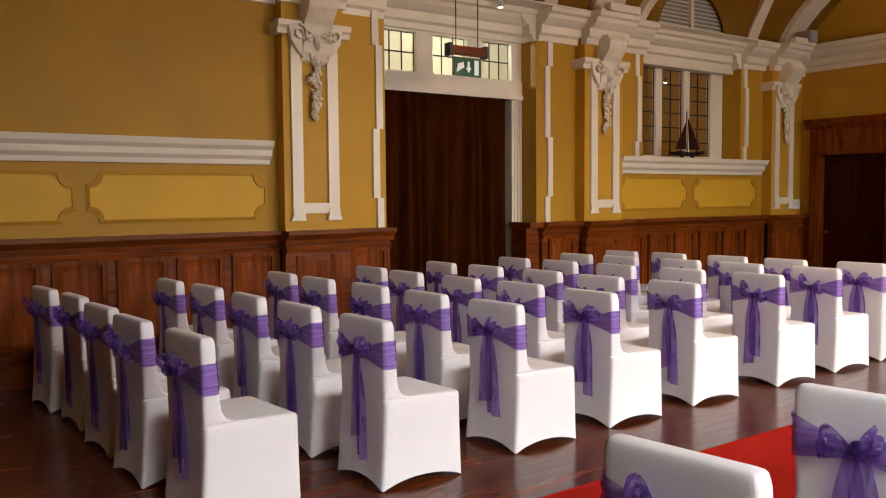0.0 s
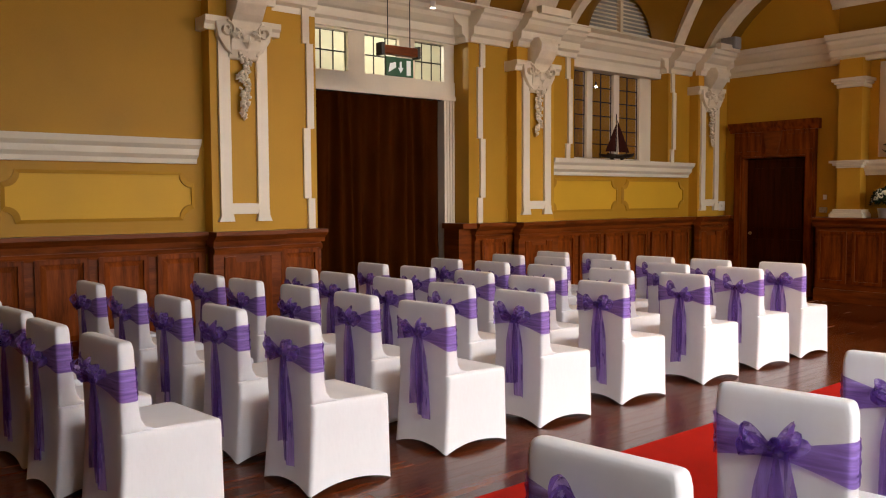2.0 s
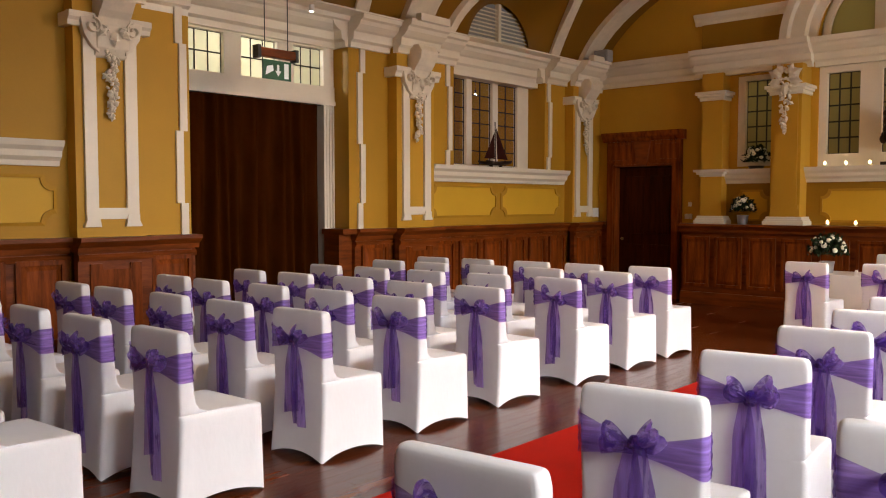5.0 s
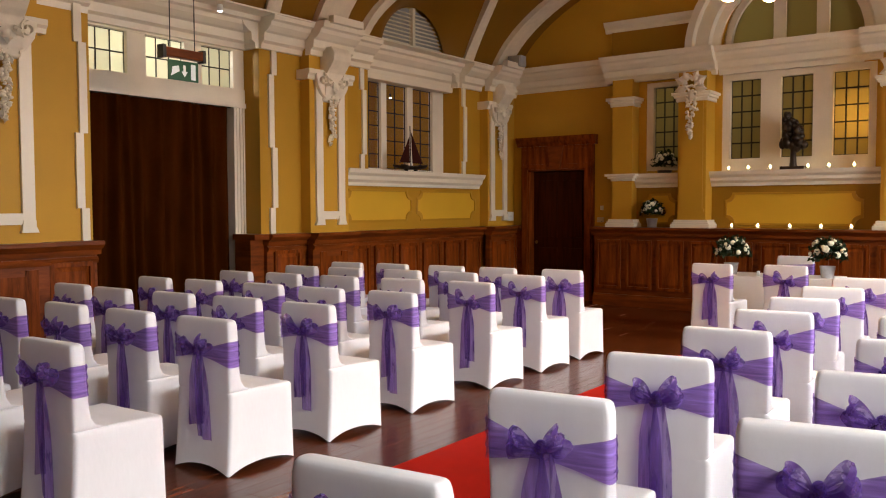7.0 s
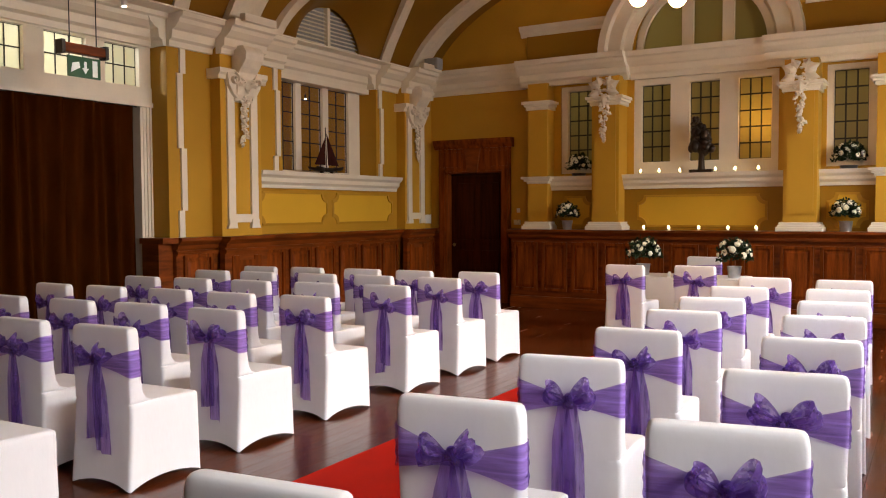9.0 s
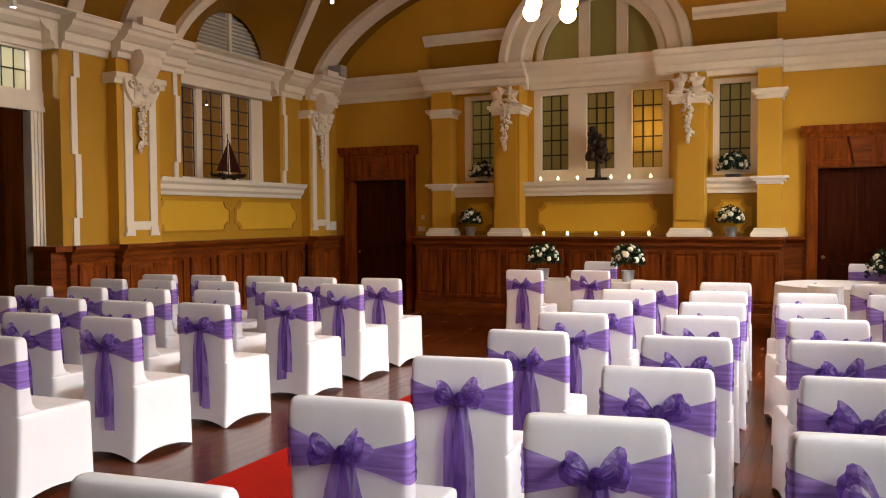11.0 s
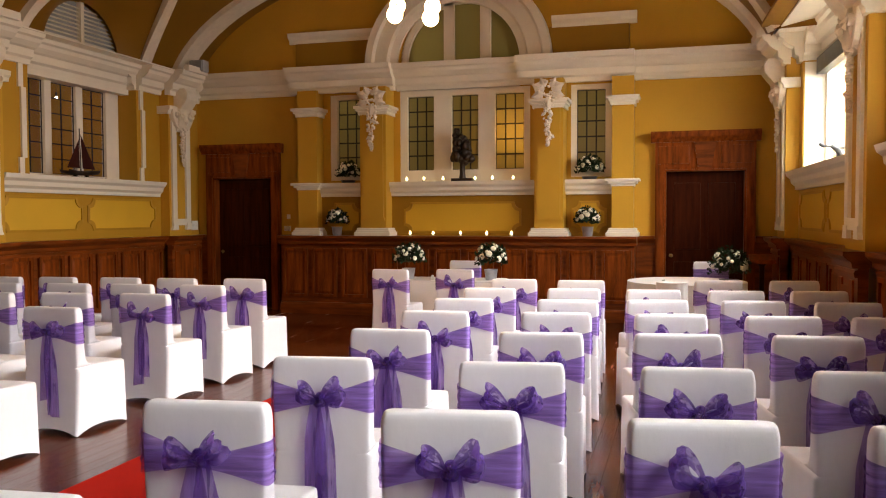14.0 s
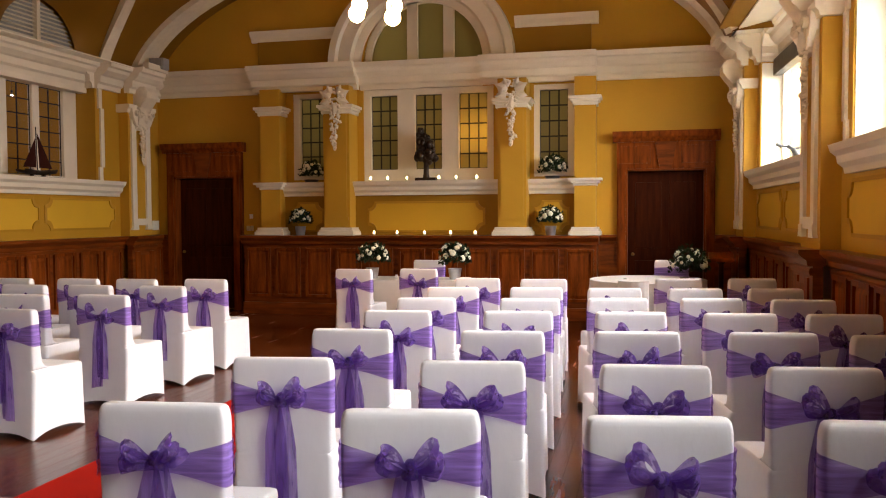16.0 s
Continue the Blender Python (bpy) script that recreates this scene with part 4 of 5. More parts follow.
def lunette(s, c, n):
    lu = thing("window_%d" % n, (0, 0, 0), 0, "semicircular lunette with white slats", "lunette", "lunettes", "structure")
    bm = bmesh.new()
    pts = [(c + LR * math.cos(math.pi * k / 24), 4.13 + LR * math.sin(math.pi * k / 24)) for k in range(25)]
    prism(bm, pts, -0.12, -0.10, lambda p, q, k: (s(k, p), p, q))
    part("backing", bm, GREY, lu, "grey backing board")
    for k in range(1, 13):
        z = 4.13 + LR * k / 13.5
        h = math.sqrt(LR ** 2 - (z - 4.13) ** 2)
        bm = bmesh.new()
        prism(bm, [(-0.10, z + 0.012), (-0.05, z - 0.022), (-0.045, z - 0.014), (-0.095, z + 0.02)], c - h, c + h, lambda p, q, k: (s(p, k), k, q))
        part("slat", bm, WHITE, lu)
    bm = bmesh.new()
    sbox(bm, s, c - 0.035, c + 0.035, -0.10, -0.02, 4.13, 4.13 + LR)
    part("mullion", bm, WHITE, lu)


n = 6
for s in (W, E_):
    for c, r in BAYS[:3]:
        lunette(s, c, n)
        n += 1

# ---- east windows ----
for k, (y0, y1) in enumerate(EAST_WINDOWS):
    ew = thing("window_%d" % n, (0, 0, 0), 0, "tall bright window in a white frame", "window", "east windows", "structure")
    n += 1
    bm = bmesh.new()
    for a, b in ((y0, y0 + 0.07), (y1 - 0.07, y1), ((y0 + y1) / 2 - 0.04, (y0 + y1) / 2 + 0.04)):
        sbox(bm, E_, a, b, -0.37, -0.29, 2.26, 3.80)
    sbox(bm, E_, y0, y1, -0.37, -0.29, 2.26, 2.33)
    sbox(bm, E_, y0, y1, -0.37, -0.29, 3.74, 3.80)
    part("window_frame", bm, WHITE, ew, "white painted frame")
    for a, b in ((y0 + 0.07, (y0 + y1) / 2 - 0.04), ((y0 + y1) / 2 + 0.04, y1 - 0.07)):
        bm = bmesh.new()
        sbox(bm, E_, a, b, -0.333, -0.327, 2.33, 3.74)
        g = part("pane", bm, PANE_CLEAR, ew)
        g.visible_shadow = False
    bm = bmesh.new()
    sbox(bm, E_, y0, y1, -0.60, 0.0, 2.255, 2.285)
    part("window_sill", bm, WHITE, ew)
    # ochre reveals coloured white, standing for the daylight that washes them out
    for a, b in ((y0, y0 + 0.012), (y1 - 0.012, y1)):
        bm = bmesh.new()
        sbox(bm, E_, a, b, -0.29, -0.02, 2.285, 3.80)
        part("reveal", bm, WHITE, ew, "ochre reveal, coloured white for the daylight on it")
bm = bmesh.new()
sbox(bm, E_, 10.98, 14.18, -0.28, -0.16, 3.62, 3.84)
tagged(part("roller_blind", bm, BLACK), "black roller blind rolled up at the window head", "blind")

# ---- hanging exit sign ----
XE = -6.7
ex = thing("exit_sign", (0, 0, 0), 0, "green exit sign hung below a lamp box on two cables", "exit sign")
bm = bmesh.new()
box(bm, XE - 0.05, XE + 0.05, 7.23, 7.76, 3.36, 3.46)
part("housing", bm, WOODH, ex, "brown lamp housing", None, 0.015)
for y in (7.235, 7.755):
    bm = bmesh.new()
    box(bm, XE - 0.055, XE + 0.055, y - 0.02, y + 0.02, 3.34, 3.48)
    part("end_cap", bm, BLACK, ex)
bm = bmesh.new()
box(bm, XE - 0.008, XE + 0.008, 7.31, 7.70, 3.12, 3.335)
board = part("sign_board", bm, GREEN, ex, "green sign board")
bm = bmesh.new()
for pts in ([(7.50, 3.29), (7.53, 3.29), (7.53, 3.22), (7.555, 3.22), (7.515, 3.16), (7.475, 3.22), (7.50, 3.22)], [(7.60, 3.14), (7.66, 3.14), (7.66, 3.31), (7.60, 3.31)], [(7.34, 3.16), (7.45, 3.22), (7.44, 3.28), (7.36, 3.26)]):
    prism(bm, pts, XE + 0.009, XE + 0.012, lambda p, q, k: (k, p, q))
part("sign_marks", bm, SIGNLIT, board, "white arrow and door marks")
for y in (7.34, 7.66):
    bm = bmesh.new()
    rod(bm, (XE, y, 3.46), (XE, y, 5.30), 0.006)
    part("cable", bm, BLACK, ex)

# ---- model sailing boat on the west sill ----
bt = thing("model_boat", (XL + 0.02, 12.42, 2.30), 0, "dark model sailing boat with red-brown sails on the sill", "model boat")
bm = bmesh.new()


def hull(u, v):
    y = -0.30 + 0.60 * v
    w = 0.075 * math.sin(math.pi * min(1, 0.15 + 0.85 * (1 - abs(v - 0.45) * 1.6) if abs(v - 0.45) < 0.6 else 0.1)) + 0.004
    t = math.pi * (1 + u)
    return (w * math.cos(t), y, 0.10 + 0.065 * math.sin(t) + 0.02 * (v - 0.4) ** 2 * 4)


grid(bm, hull, 9, 14)
part("hull", bm, BRONZE, bt, "dark wooden hull", 60)
bm = bmesh.new()
box(bm, -0.06, 0.06, -0.40, 0.42, 0, 0.012)
box(bm, -0.02, 0.02, -0.12, -0.09, 0.012, 0.05)
box(bm, -0.02, 0.02, 0.09, 0.12, 0.012, 0.05)
part("stand", bm, BRONZE, bt, "dark base board")
bm = bmesh.new()
rod(bm, (0, 0.0, 0.08), (0, -0.02, 0.74), 0.007)
part("mast", bm, BRONZE, bt)
for pts in ([(0.03, 0.14), (0.27, 0.13), (0.0, 0.66)], [(-0.02, 0.14), (-0.25, 0.14), (-0.03, 0.58)]):
    bm = bmesh.new()

    def sail(u, v, pts=pts):
        a, b, c = (Vector((0, p[0], p[1])) for p in pts)
        q = a.lerp(b, u).lerp(c, v)
        q.x = 0.03 * math.sin(math.pi * u) * (1 - v)
        return q
    grid(bm, sail, 7, 7)
    part("sail", bm, SAIL, bt, "red-brown sail", 180)

bt.scale = (1.15, 1.2, 1.0)

# ---- dark statue on the north shelf: plain shape ----
bm = bmesh.new()
box(bm, -0.18, 0.18, -0.08, 0.08, 0, 0.05)
lathe(bm, [(0.0, 0.05), (0.06, 0.05), (0.05, 0.12), (0.045, 0.30), (0.10, 0.36), (0.0, 0.37)], 12)
rs = random.Random(5)
for k in range(60):
    t = k / 59
    wide = 0.17 * (1 - t) ** 0.7 + 0.035
    ball(bm, (-0.10 * t * t + rs.uniform(-wide, wide) * 0.8, rs.uniform(-0.05, 0.05), 0.36 + 0.50 * t), rs.uniform(0.045, 0.075) * (1.1 - 0.5 * t), 8, 6, rs.uniform(0.8, 1.4))
st = part("statue", bm, BRONZE, None, "", 60)
st.location = (-2.25, YF - 0.17, 2.29)
tagged(st, "dark bronze sculpture on a slim foot on the shelf", "statue")

# long-necked bird figure in the east window
bm = bmesh.new()
for a, b, r in (((0.02, 0, 0), (0.03, 0, 0.15), 0.011), ((0.10, 0, 0), (0.07, 0, 0.14), 0.011), ((0.12, 0, 0.07), (0.04, 0, 0.20), 0.036), ((0.04, 0, 0.20), (-0.02, 0, 0.245), 0.028), ((-0.02, 0, 0.245), (-0.12, 0, 0.255), 0.013), ((-0.12, 0, 0.255), (-0.155, 0, 0.275), 0.022), ((0.05, 0, 0.22), (0.15, 0, 0.235), 0.015), ((0.15, 0, 0.235), (0.19, 0, 0.17), 0.012)):
    rod(bm, a, b, r, 10)
    ball(bm, a, r, 10, 6)
    ball(bm, b, r, 10, 6)
box(bm, -0.04, 0.15, -0.04, 0.04, -0.005, 0.012)
bd = part("statue", bm, BLACK, None, "", 60)
bd.location = (E_(-0.14, 12.9), 12.9, 2.291)
tagged(bd, "slender black figure on the window sill", "statue")

# ---- tea lights ----


def tealight(x, y, z):
    t = thing("tea_light", (x, y, z), 0, "lit tea light in a clear glass cup", "candle", "tea lights")
    bm = bmesh.new()
    lathe(bm, [(0.0, 0.0), (0.030, 0.0), (0.036, 0.05), (0.033, 0.05), (0.028, 0.004)], 14)
    g = part("glass_cup", bm, PANE_CLEAR, t, "small glass cup", 60)
    g.visible_shadow = False
    bm = bmesh.new()
    lathe(bm, [(0.0, 0.022), (0.026, 0.022), (0.026, 0.005)], 12)
    part("wax", bm, PETAL, t)
    bm = bmesh.new()
    lathe(bm, [(0.0, 0.024), (0.018, 0.036), (0.022, 0.05), (0.012, 0.072), (0.0, 0.088)], 10)
    part("flame", bm, FLAME, t, "warm flame", 60)
    return t


tl = tealight(-3.23, YF - 0.22, 2.29)
for x in (-2.92, -2.58, -2.02, -1.72, -1.37):
    copy_thing(tl, pose(x, YF - 0.22, 2.29))
for x in (-3.13, -2.72, -2.24, -1.79, -1.37):
    copy_thing(tl, pose(x, YD + 0.10, 1.366))

# ---- flower arrangements ----


def flowers(x, y, z, r, seed, label, vase=True):
    f = thing("flower_arrangement", (x, y, z), 0, label, "flowers", "flower arrangements")
    rnd = random.Random(seed)
    h = 0.16 if vase else 0.05
    bm = bmesh.new()
    if vase:
        lathe(bm, [(0, 0), (0.075, 0), (0.095, 0.15), (0.10, 0.155), (0.088, 0.15), (0.07, 0.02), (0, 0.02)], 20)
        part("bucket", bm, BUCKET, f, "small galvanised bucket", 40)
    else:
        lathe(bm, [(0, 0), (0.11, 0), (0.13, 0.05), (0, 0.05)], 20)
        part("bowl", bm, BLACK, f, "low dark bowl", 40)
    bm = bmesh.new()
    for k in range(420):
        a, e = rnd.uniform(0, 2 * math.pi), math.asin(rnd.uniform(-0.25, 1))
        d = Vector((math.cos(a) * math.cos(e), math.sin(a) * math.cos(e), math.sin(e) * 1.05))
        p = Vector((0, 0, h + r * 0.6)) + d * r * rnd.uniform(0.45, 1.22)
        q = d.to_track_quat("Z", "Y").to_matrix().to_4x4() @ Euler((rnd.uniform(-1.1, 1.1), rnd.uniform(-1.1, 1.1), rnd.uniform(0, 6))).to_matrix().to_4x4()
        L, wd = rnd.uniform(0.05, 0.085), rnd.uniform(0.014, 0.024)
        vs = [bm.verts.new(p + q @ Vector(c)) for c in ((0, 0, -L / 2), (wd, 0.006, 0), (0, 0, L / 2), (-wd, 0.006, 0))]
        bm.faces.new((vs[0], vs[1], vs[2]))
        bm.faces.new((vs[0], vs[2], vs[3]))
    part("foliage", bm, LEAF, f, "dense dark green leaves")
    for k in range(20):
        a, e = k * 2.4, math.asin(0.1 + 0.85 * (k % 6) / 5.5)
        d = Vector((math.cos(a) * math.cos(e), math.sin(a) * math.cos(e), math.sin(e) * 1.08))
        c = Vector((0, 0, h + r * 0.6)) + d * r * rnd.uniform(0.9, 1.05)
        s_ = rnd.uniform(0.022, 0.046)
        bm = bmesh.new()
        ball(bm, c, s_ * 0.7, 8, 6)
        for j in range(5):
            t = j * 1.256
            o = Vector((math.cos(t), math.sin(t), 0.2)) * s_ * 0.5
            o.rotate(d.to_track_quat("Z", "Y"))
            ball(bm, c + o, s_ * 0.6, 7, 5)
        part("rose", bm, PETAL, f, "cream rose", 60)
    return f


flowers(-4.5, YD + 0.16, 1.366, 0.17, 1, "cream roses and dark foliage in a bucket on the ledge")
flowers(-0.13, YD + 0.16, 1.366, 0.18, 2, "cream roses and dark foliage in a bucket on the ledge")
flowers(-4.36, YF - 0.10, 2.29, 0.19, 3, "cream roses and dark foliage in a bowl on the shelf", False)
flowers(-0.12, YF - 0.10, 2.29, 0.20, 4, "cream roses and dark foliage in a bowl on the shelf", False)

# ---- tables ----


def rounded_rect(w, y0, y1, r, n=6):
    pts = []
    for cx, cy, a0 in ((w - r, y0 + r, -90), (w - r, y1 - r, 0), (-w + r, y1 - r, 90), (-w + r, y0 + r, 180)):
        pts += [(cx + r * math.cos(radians(a0 + 90 * k / n)), cy + r * math.sin(radians(a0 + 90 * k / n))) for k in range(n + 1)]
    return pts


def densify(pts, step=0.06):
    out = []
    for i, p in enumerate(pts):
        q = pts[(i + 1) % len(pts)]
        k = max(1, round(math.hypot(q[0] - p[0], q[1] - p[1]) / step))
        out += [(p[0] + (q[0] - p[0]) * j / k, p[1] + (q[1] - p[1]) * j / k) for j in range(k)]
    return out


TZ = 0.79


def rect_table(x0, x1, y0, y1):
    t = thing("signing_table", ((x0 + x1) / 2, (y0 + y1) / 2, 0), 0, "rectangular table under a white floor-length cloth", "table")
    hx, hy = (x1 - x0) / 2, (y1 - y0) / 2
    bm = bmesh.new()
    box(bm, -hx, hx, -hy, hy, TZ - 0.03, TZ - 0.004)
    part("tabletop", bm, WOOD, t)
    for a in (-1, 1):
        for b in (-1, 1):
            bm = bmesh.new()
            rod(bm, (a * (hx - 0.07), b * (hy - 0.07), 0), (a * (hx - 0.07), b * (hy - 0.07), TZ - 0.03), 0.02)
            part("leg", bm, BLACK, t)
    bm = bmesh.new()
    out = densify(rounded_rect(hx + 0.006, -hy - 0.006, hy + 0.006, 0.03, 3), 0.04)
    m = len(out)

    def drape(u, v):
        x, y = out[round(u * m) % m]
        k = 1 + (0.035 * math.sin(u * 95) + 0.02 * math.sin(u * 41)) * (1 - v) * 0.5 + 0.03 * (1 - v)
        return (x * k, y * k, 0.02 + (TZ - 0.02) * v)
    rows = grid(bm, drape, m, 8, True)
    bm.faces.new([r[-1] for r in rows])
    part("tablecloth", bm, CLOTH, t, "white cloth falling in folds", 60)
    return t


rect_table(-2.72, -1.12, 13.0, 13.72)


def round_table(x, y, r, z, label, name="round_table"):
    t = thing(name, (x, y, 0), 0, label, "table")
    bm = bmesh.new()
    lathe(bm, [(0, z - 0.03), (r - 0.01, z - 0.03), (r - 0.01, z - 0.005), (0, z - 0.005)], 40)
    part("tabletop", bm, WOOD, t)
    bm = bmesh.new()
    rod(bm, (0, 0, 0), (0, 0, z - 0.03), 0.04)
    rod(bm, (0, 0, 0), (0, 0, 0.03), min(0.3, r * 0.6), 20)
    part("pedestal", bm, BLACK, t)
    bm = bmesh.new()

    def drape(u, v):
        a = 2 * math.pi * u
        if v > 0.75:
            k = (1 - v) / 0.25
            return (r * k * math.cos(a), r * k * math.sin(a), z + 0.001)
        d = 1 - v / 0.75
        k = r * (1 + (0.02 + 0.05 * math.sin(14 * a)) * d)
        return (k * math.cos(a), k * math.sin(a), z - (z - 0.02) * d)
    grid(bm, drape, 84, 9, True)
    part("tablecloth", bm, CLOTH, t, "white cloth falling in folds", 60)
    return t


round_table(1.40, 13.75, 0.80, TZ, "large round table under a white floor-length cloth")
round_table(1.22, 12.35, 0.19, 0.88, "small round pedestal table with a white cloth", "side_table")
flowers(-2.50, 13.3, TZ, 0.21, 5, "cream roses and dark foliage in a bucket on the signing table")
flowers(-1.27, 13.3, TZ, 0.21, 6, "cream roses and dark foliage in a bucket on the signing table")
flowers(1.95, 13.5, TZ, 0.24, 7, "cream roses and dark foliage in a bowl on the table", False)


def small_card(x, y, z, w, h, name, label, cat):
    bm = bmesh.new()
    prism(bm, [(-w / 2, 0), (w / 2, 0), (w / 2 - 0.01, h), (-w / 2 + 0.01, h)], -0.012, 0.012, lambda p, q, s: (p, s + q * 0.2, q))
    ob = part(name, bm, SWITCH, None, "", None, 0.003)
    ob.location = (x, y, z)
    tagged(ob, label, cat)


small_card(-2.08, 13.1, TZ, 0.05, 0.07, "place_card", "small white card standing on the signing table", "card")
small_card(1.1, 13.3, TZ, 0.06, 0.05, "place_card", "small white card standing on the round table", "card")
small_card(1.62, 13.2, TZ, 0.08, 0.05, "place_card", "small white card standing on the round table", "card")

# ---- lectern in the corner ----
lt = thing("lectern", (2.42, 14.2, 0), 0, "dark wooden lectern on a slim column in the corner", "lectern")
bm = bmesh.new()
lathe(bm, [(0, 0), (0.20, 0), (0.20, 0.03), (0.16, 0.05), (0.06, 0.09), (0.04, 0.14), (0.035, 0.5), (0.055, 0.56), (0.035, 0.62), (0.035, 0.98), (0.07, 1.02), (0, 1.02)], 20)
part("column", bm, DOORWOOD, lt, "turned dark column", 40)
bm = bmesh.new()
prism(bm, [(-0.13, 1.02), (0.13, 1.02), (0.13, 1.15), (-0.13, 1.07)], -0.17, 0.17, lambda p, q, k: (k, p, q))
part("desk", bm, WOOD, lt, "sloping wooden desk", None, 0.006)

# ---- wall fittings ----
for y0, y1 in ((15.17, 15.36), (15.40, 15.60)):
    sw = thing("switch_plate", (0, 0, 0), 0, "white plastic switch plate on the corner wall", "switch")
    bm = bmesh.new()
    sbox(bm, W, y0, y1, 0, 0.02, 1.46, 1.63)
    pl = part("plate", bm, SWITCH, sw, "", None, 0.004)
    bm = bmesh.new()
    for k in range(3):
        a = y0 + 0.03 + (y1 - y0 - 0.06) * k / 3
        sbox(bm, W, a, a + 0.03, 0.02, 0.028, 1.52, 1.57)
    part("rocker", bm, SWITCH, sw)
bm = bmesh.new()
box(bm, -5.66, -5.53, YF - 0.03, YF, 1.44, 1.53)
tagged(part("socket_plate", bm, STEEL, None, "", None, 0.004), "brushed steel socket plate beside the door", "switch")
bm = bmesh.new()
box(bm, -5.60, -5.54, YF - 0.025, YF, 1.66, 1.74)
tagged(part("thermostat", bm, SWITCH, None, "", None, 0.006), "small white thermostat beside the door", "thermostat")

# speakers on the cornice at the corners
for x in (-6.95, 2.55):
    sp = thing("speaker", (x, 14.95, 4.245), 0, "small grey loudspeaker standing on the cornice", "speaker")
    bm = bmesh.new()
    box(bm, -0.14, 0.14, -0.10, 0.10, 0.03, 0.23)
    part("cabinet", bm, GREY, sp, "", None, 0.015)
    bm = bmesh.new()
    box(bm, -0.03, 0.03, -0.03, 0.03, -0.006, 0.05)
    part("bracket", bm, BLACK, sp)
    bm = bmesh.new()
    box(bm, -0.12, 0.12, -0.112, -0.098, 0.05, 0.21)
    part("grille", bm, GREY, sp)


def spot(name, p, aim, label):
    s_ = thing(name, p, 0, label, "spotlight", "spotlights")
    bm = bmesh.new()
    d = (Vector(aim) - Vector(p)).normalized() * 0.08
    rod(bm, (0, 0, 0), d, 0.035, 14)
    part("housing", bm, SWITCH, s_, "", 40)
    bm = bmesh.new()
    rod(bm, d, d * 1.04, 0.028, 14)
    part("lens", bm, SPOT, s_, "lit lens")
    return s_


spot("spotlight", (-7.28, 8.49, 4.224), (-7.28, 8.49, 3.0), "small white downlight under the cornice, lit")


def lobby_bulb(x, y, z):
    t = thing("hanging_bulb", (x, y, z), 0, "small lit bulb hanging on a cord in the lobby", "lamp", "lobby bulbs")
    bm = bmesh.new()
    ball(bm, (0, 0, 0), 0.022, 12, 8)
    part("bulb", bm, SPOT, t, "lit bulb", 180)
    bm = bmesh.new()
    rod(bm, (0, 0, 0.025), (0, 0, 0.09), 0.016, 10)
    part("holder", bm, BLACK, t)
    bm = bmesh.new()
    rod(bm, (0, 0, 0.09), (0, 0, 4.6 - z), 0.003, 6)
    part("cord", bm, BLACK, t)


lobby_bulb(-8.6, 13.31, 3.67)
lobby_bulb(-8.4, 7.51, 3.45)
lobby_bulb(-8.4, 8.36, 3.43)
spot("spotlight", (-6.28, 13.75, barrel_z(abs(-6.28 - MX)) - 0.03), (-5.8, 12.5, 4.2), "small white spotlight on the ceiling, lit")

# ---- pendant lamp with opal globes ----
px, py = -0.96, 9.0
pe = thing("pendant_lamp", (px, py, 0), 0, "four-arm pendant lamp with lit opal globes", "pendant lamp")
bm = bmesh.new()
rod(bm, (0, 0, 3.86), (0, 0, barrel_z(abs(px - MX))), 0.012)
part("stem", bm, BRASS, pe, "brass stem")
for dx, dy, dz in ((-0.205, -0.12, 3.51), (0.13, -0.12, 3.46), (-0.275, 0.16, 3.66), (0.065, 0.16, 3.63)):
    bm = bmesh.new()
    rod(bm, (0, 0, 3.88), (dx, dy, dz + 0.07), 0.008)
    arm = part("arm", bm, BRASS, pe)
    bm = bmesh.new()
    ball(bm, (dx, dy, dz), 0.072, 20, 14, 1.05)
    part("globe", bm, GLOBE, arm, "lit white opal globe", 180)

# ---- chairs ----
random.seed(4)


ZS = 1.0 / 0.96     # covers stand a metre high


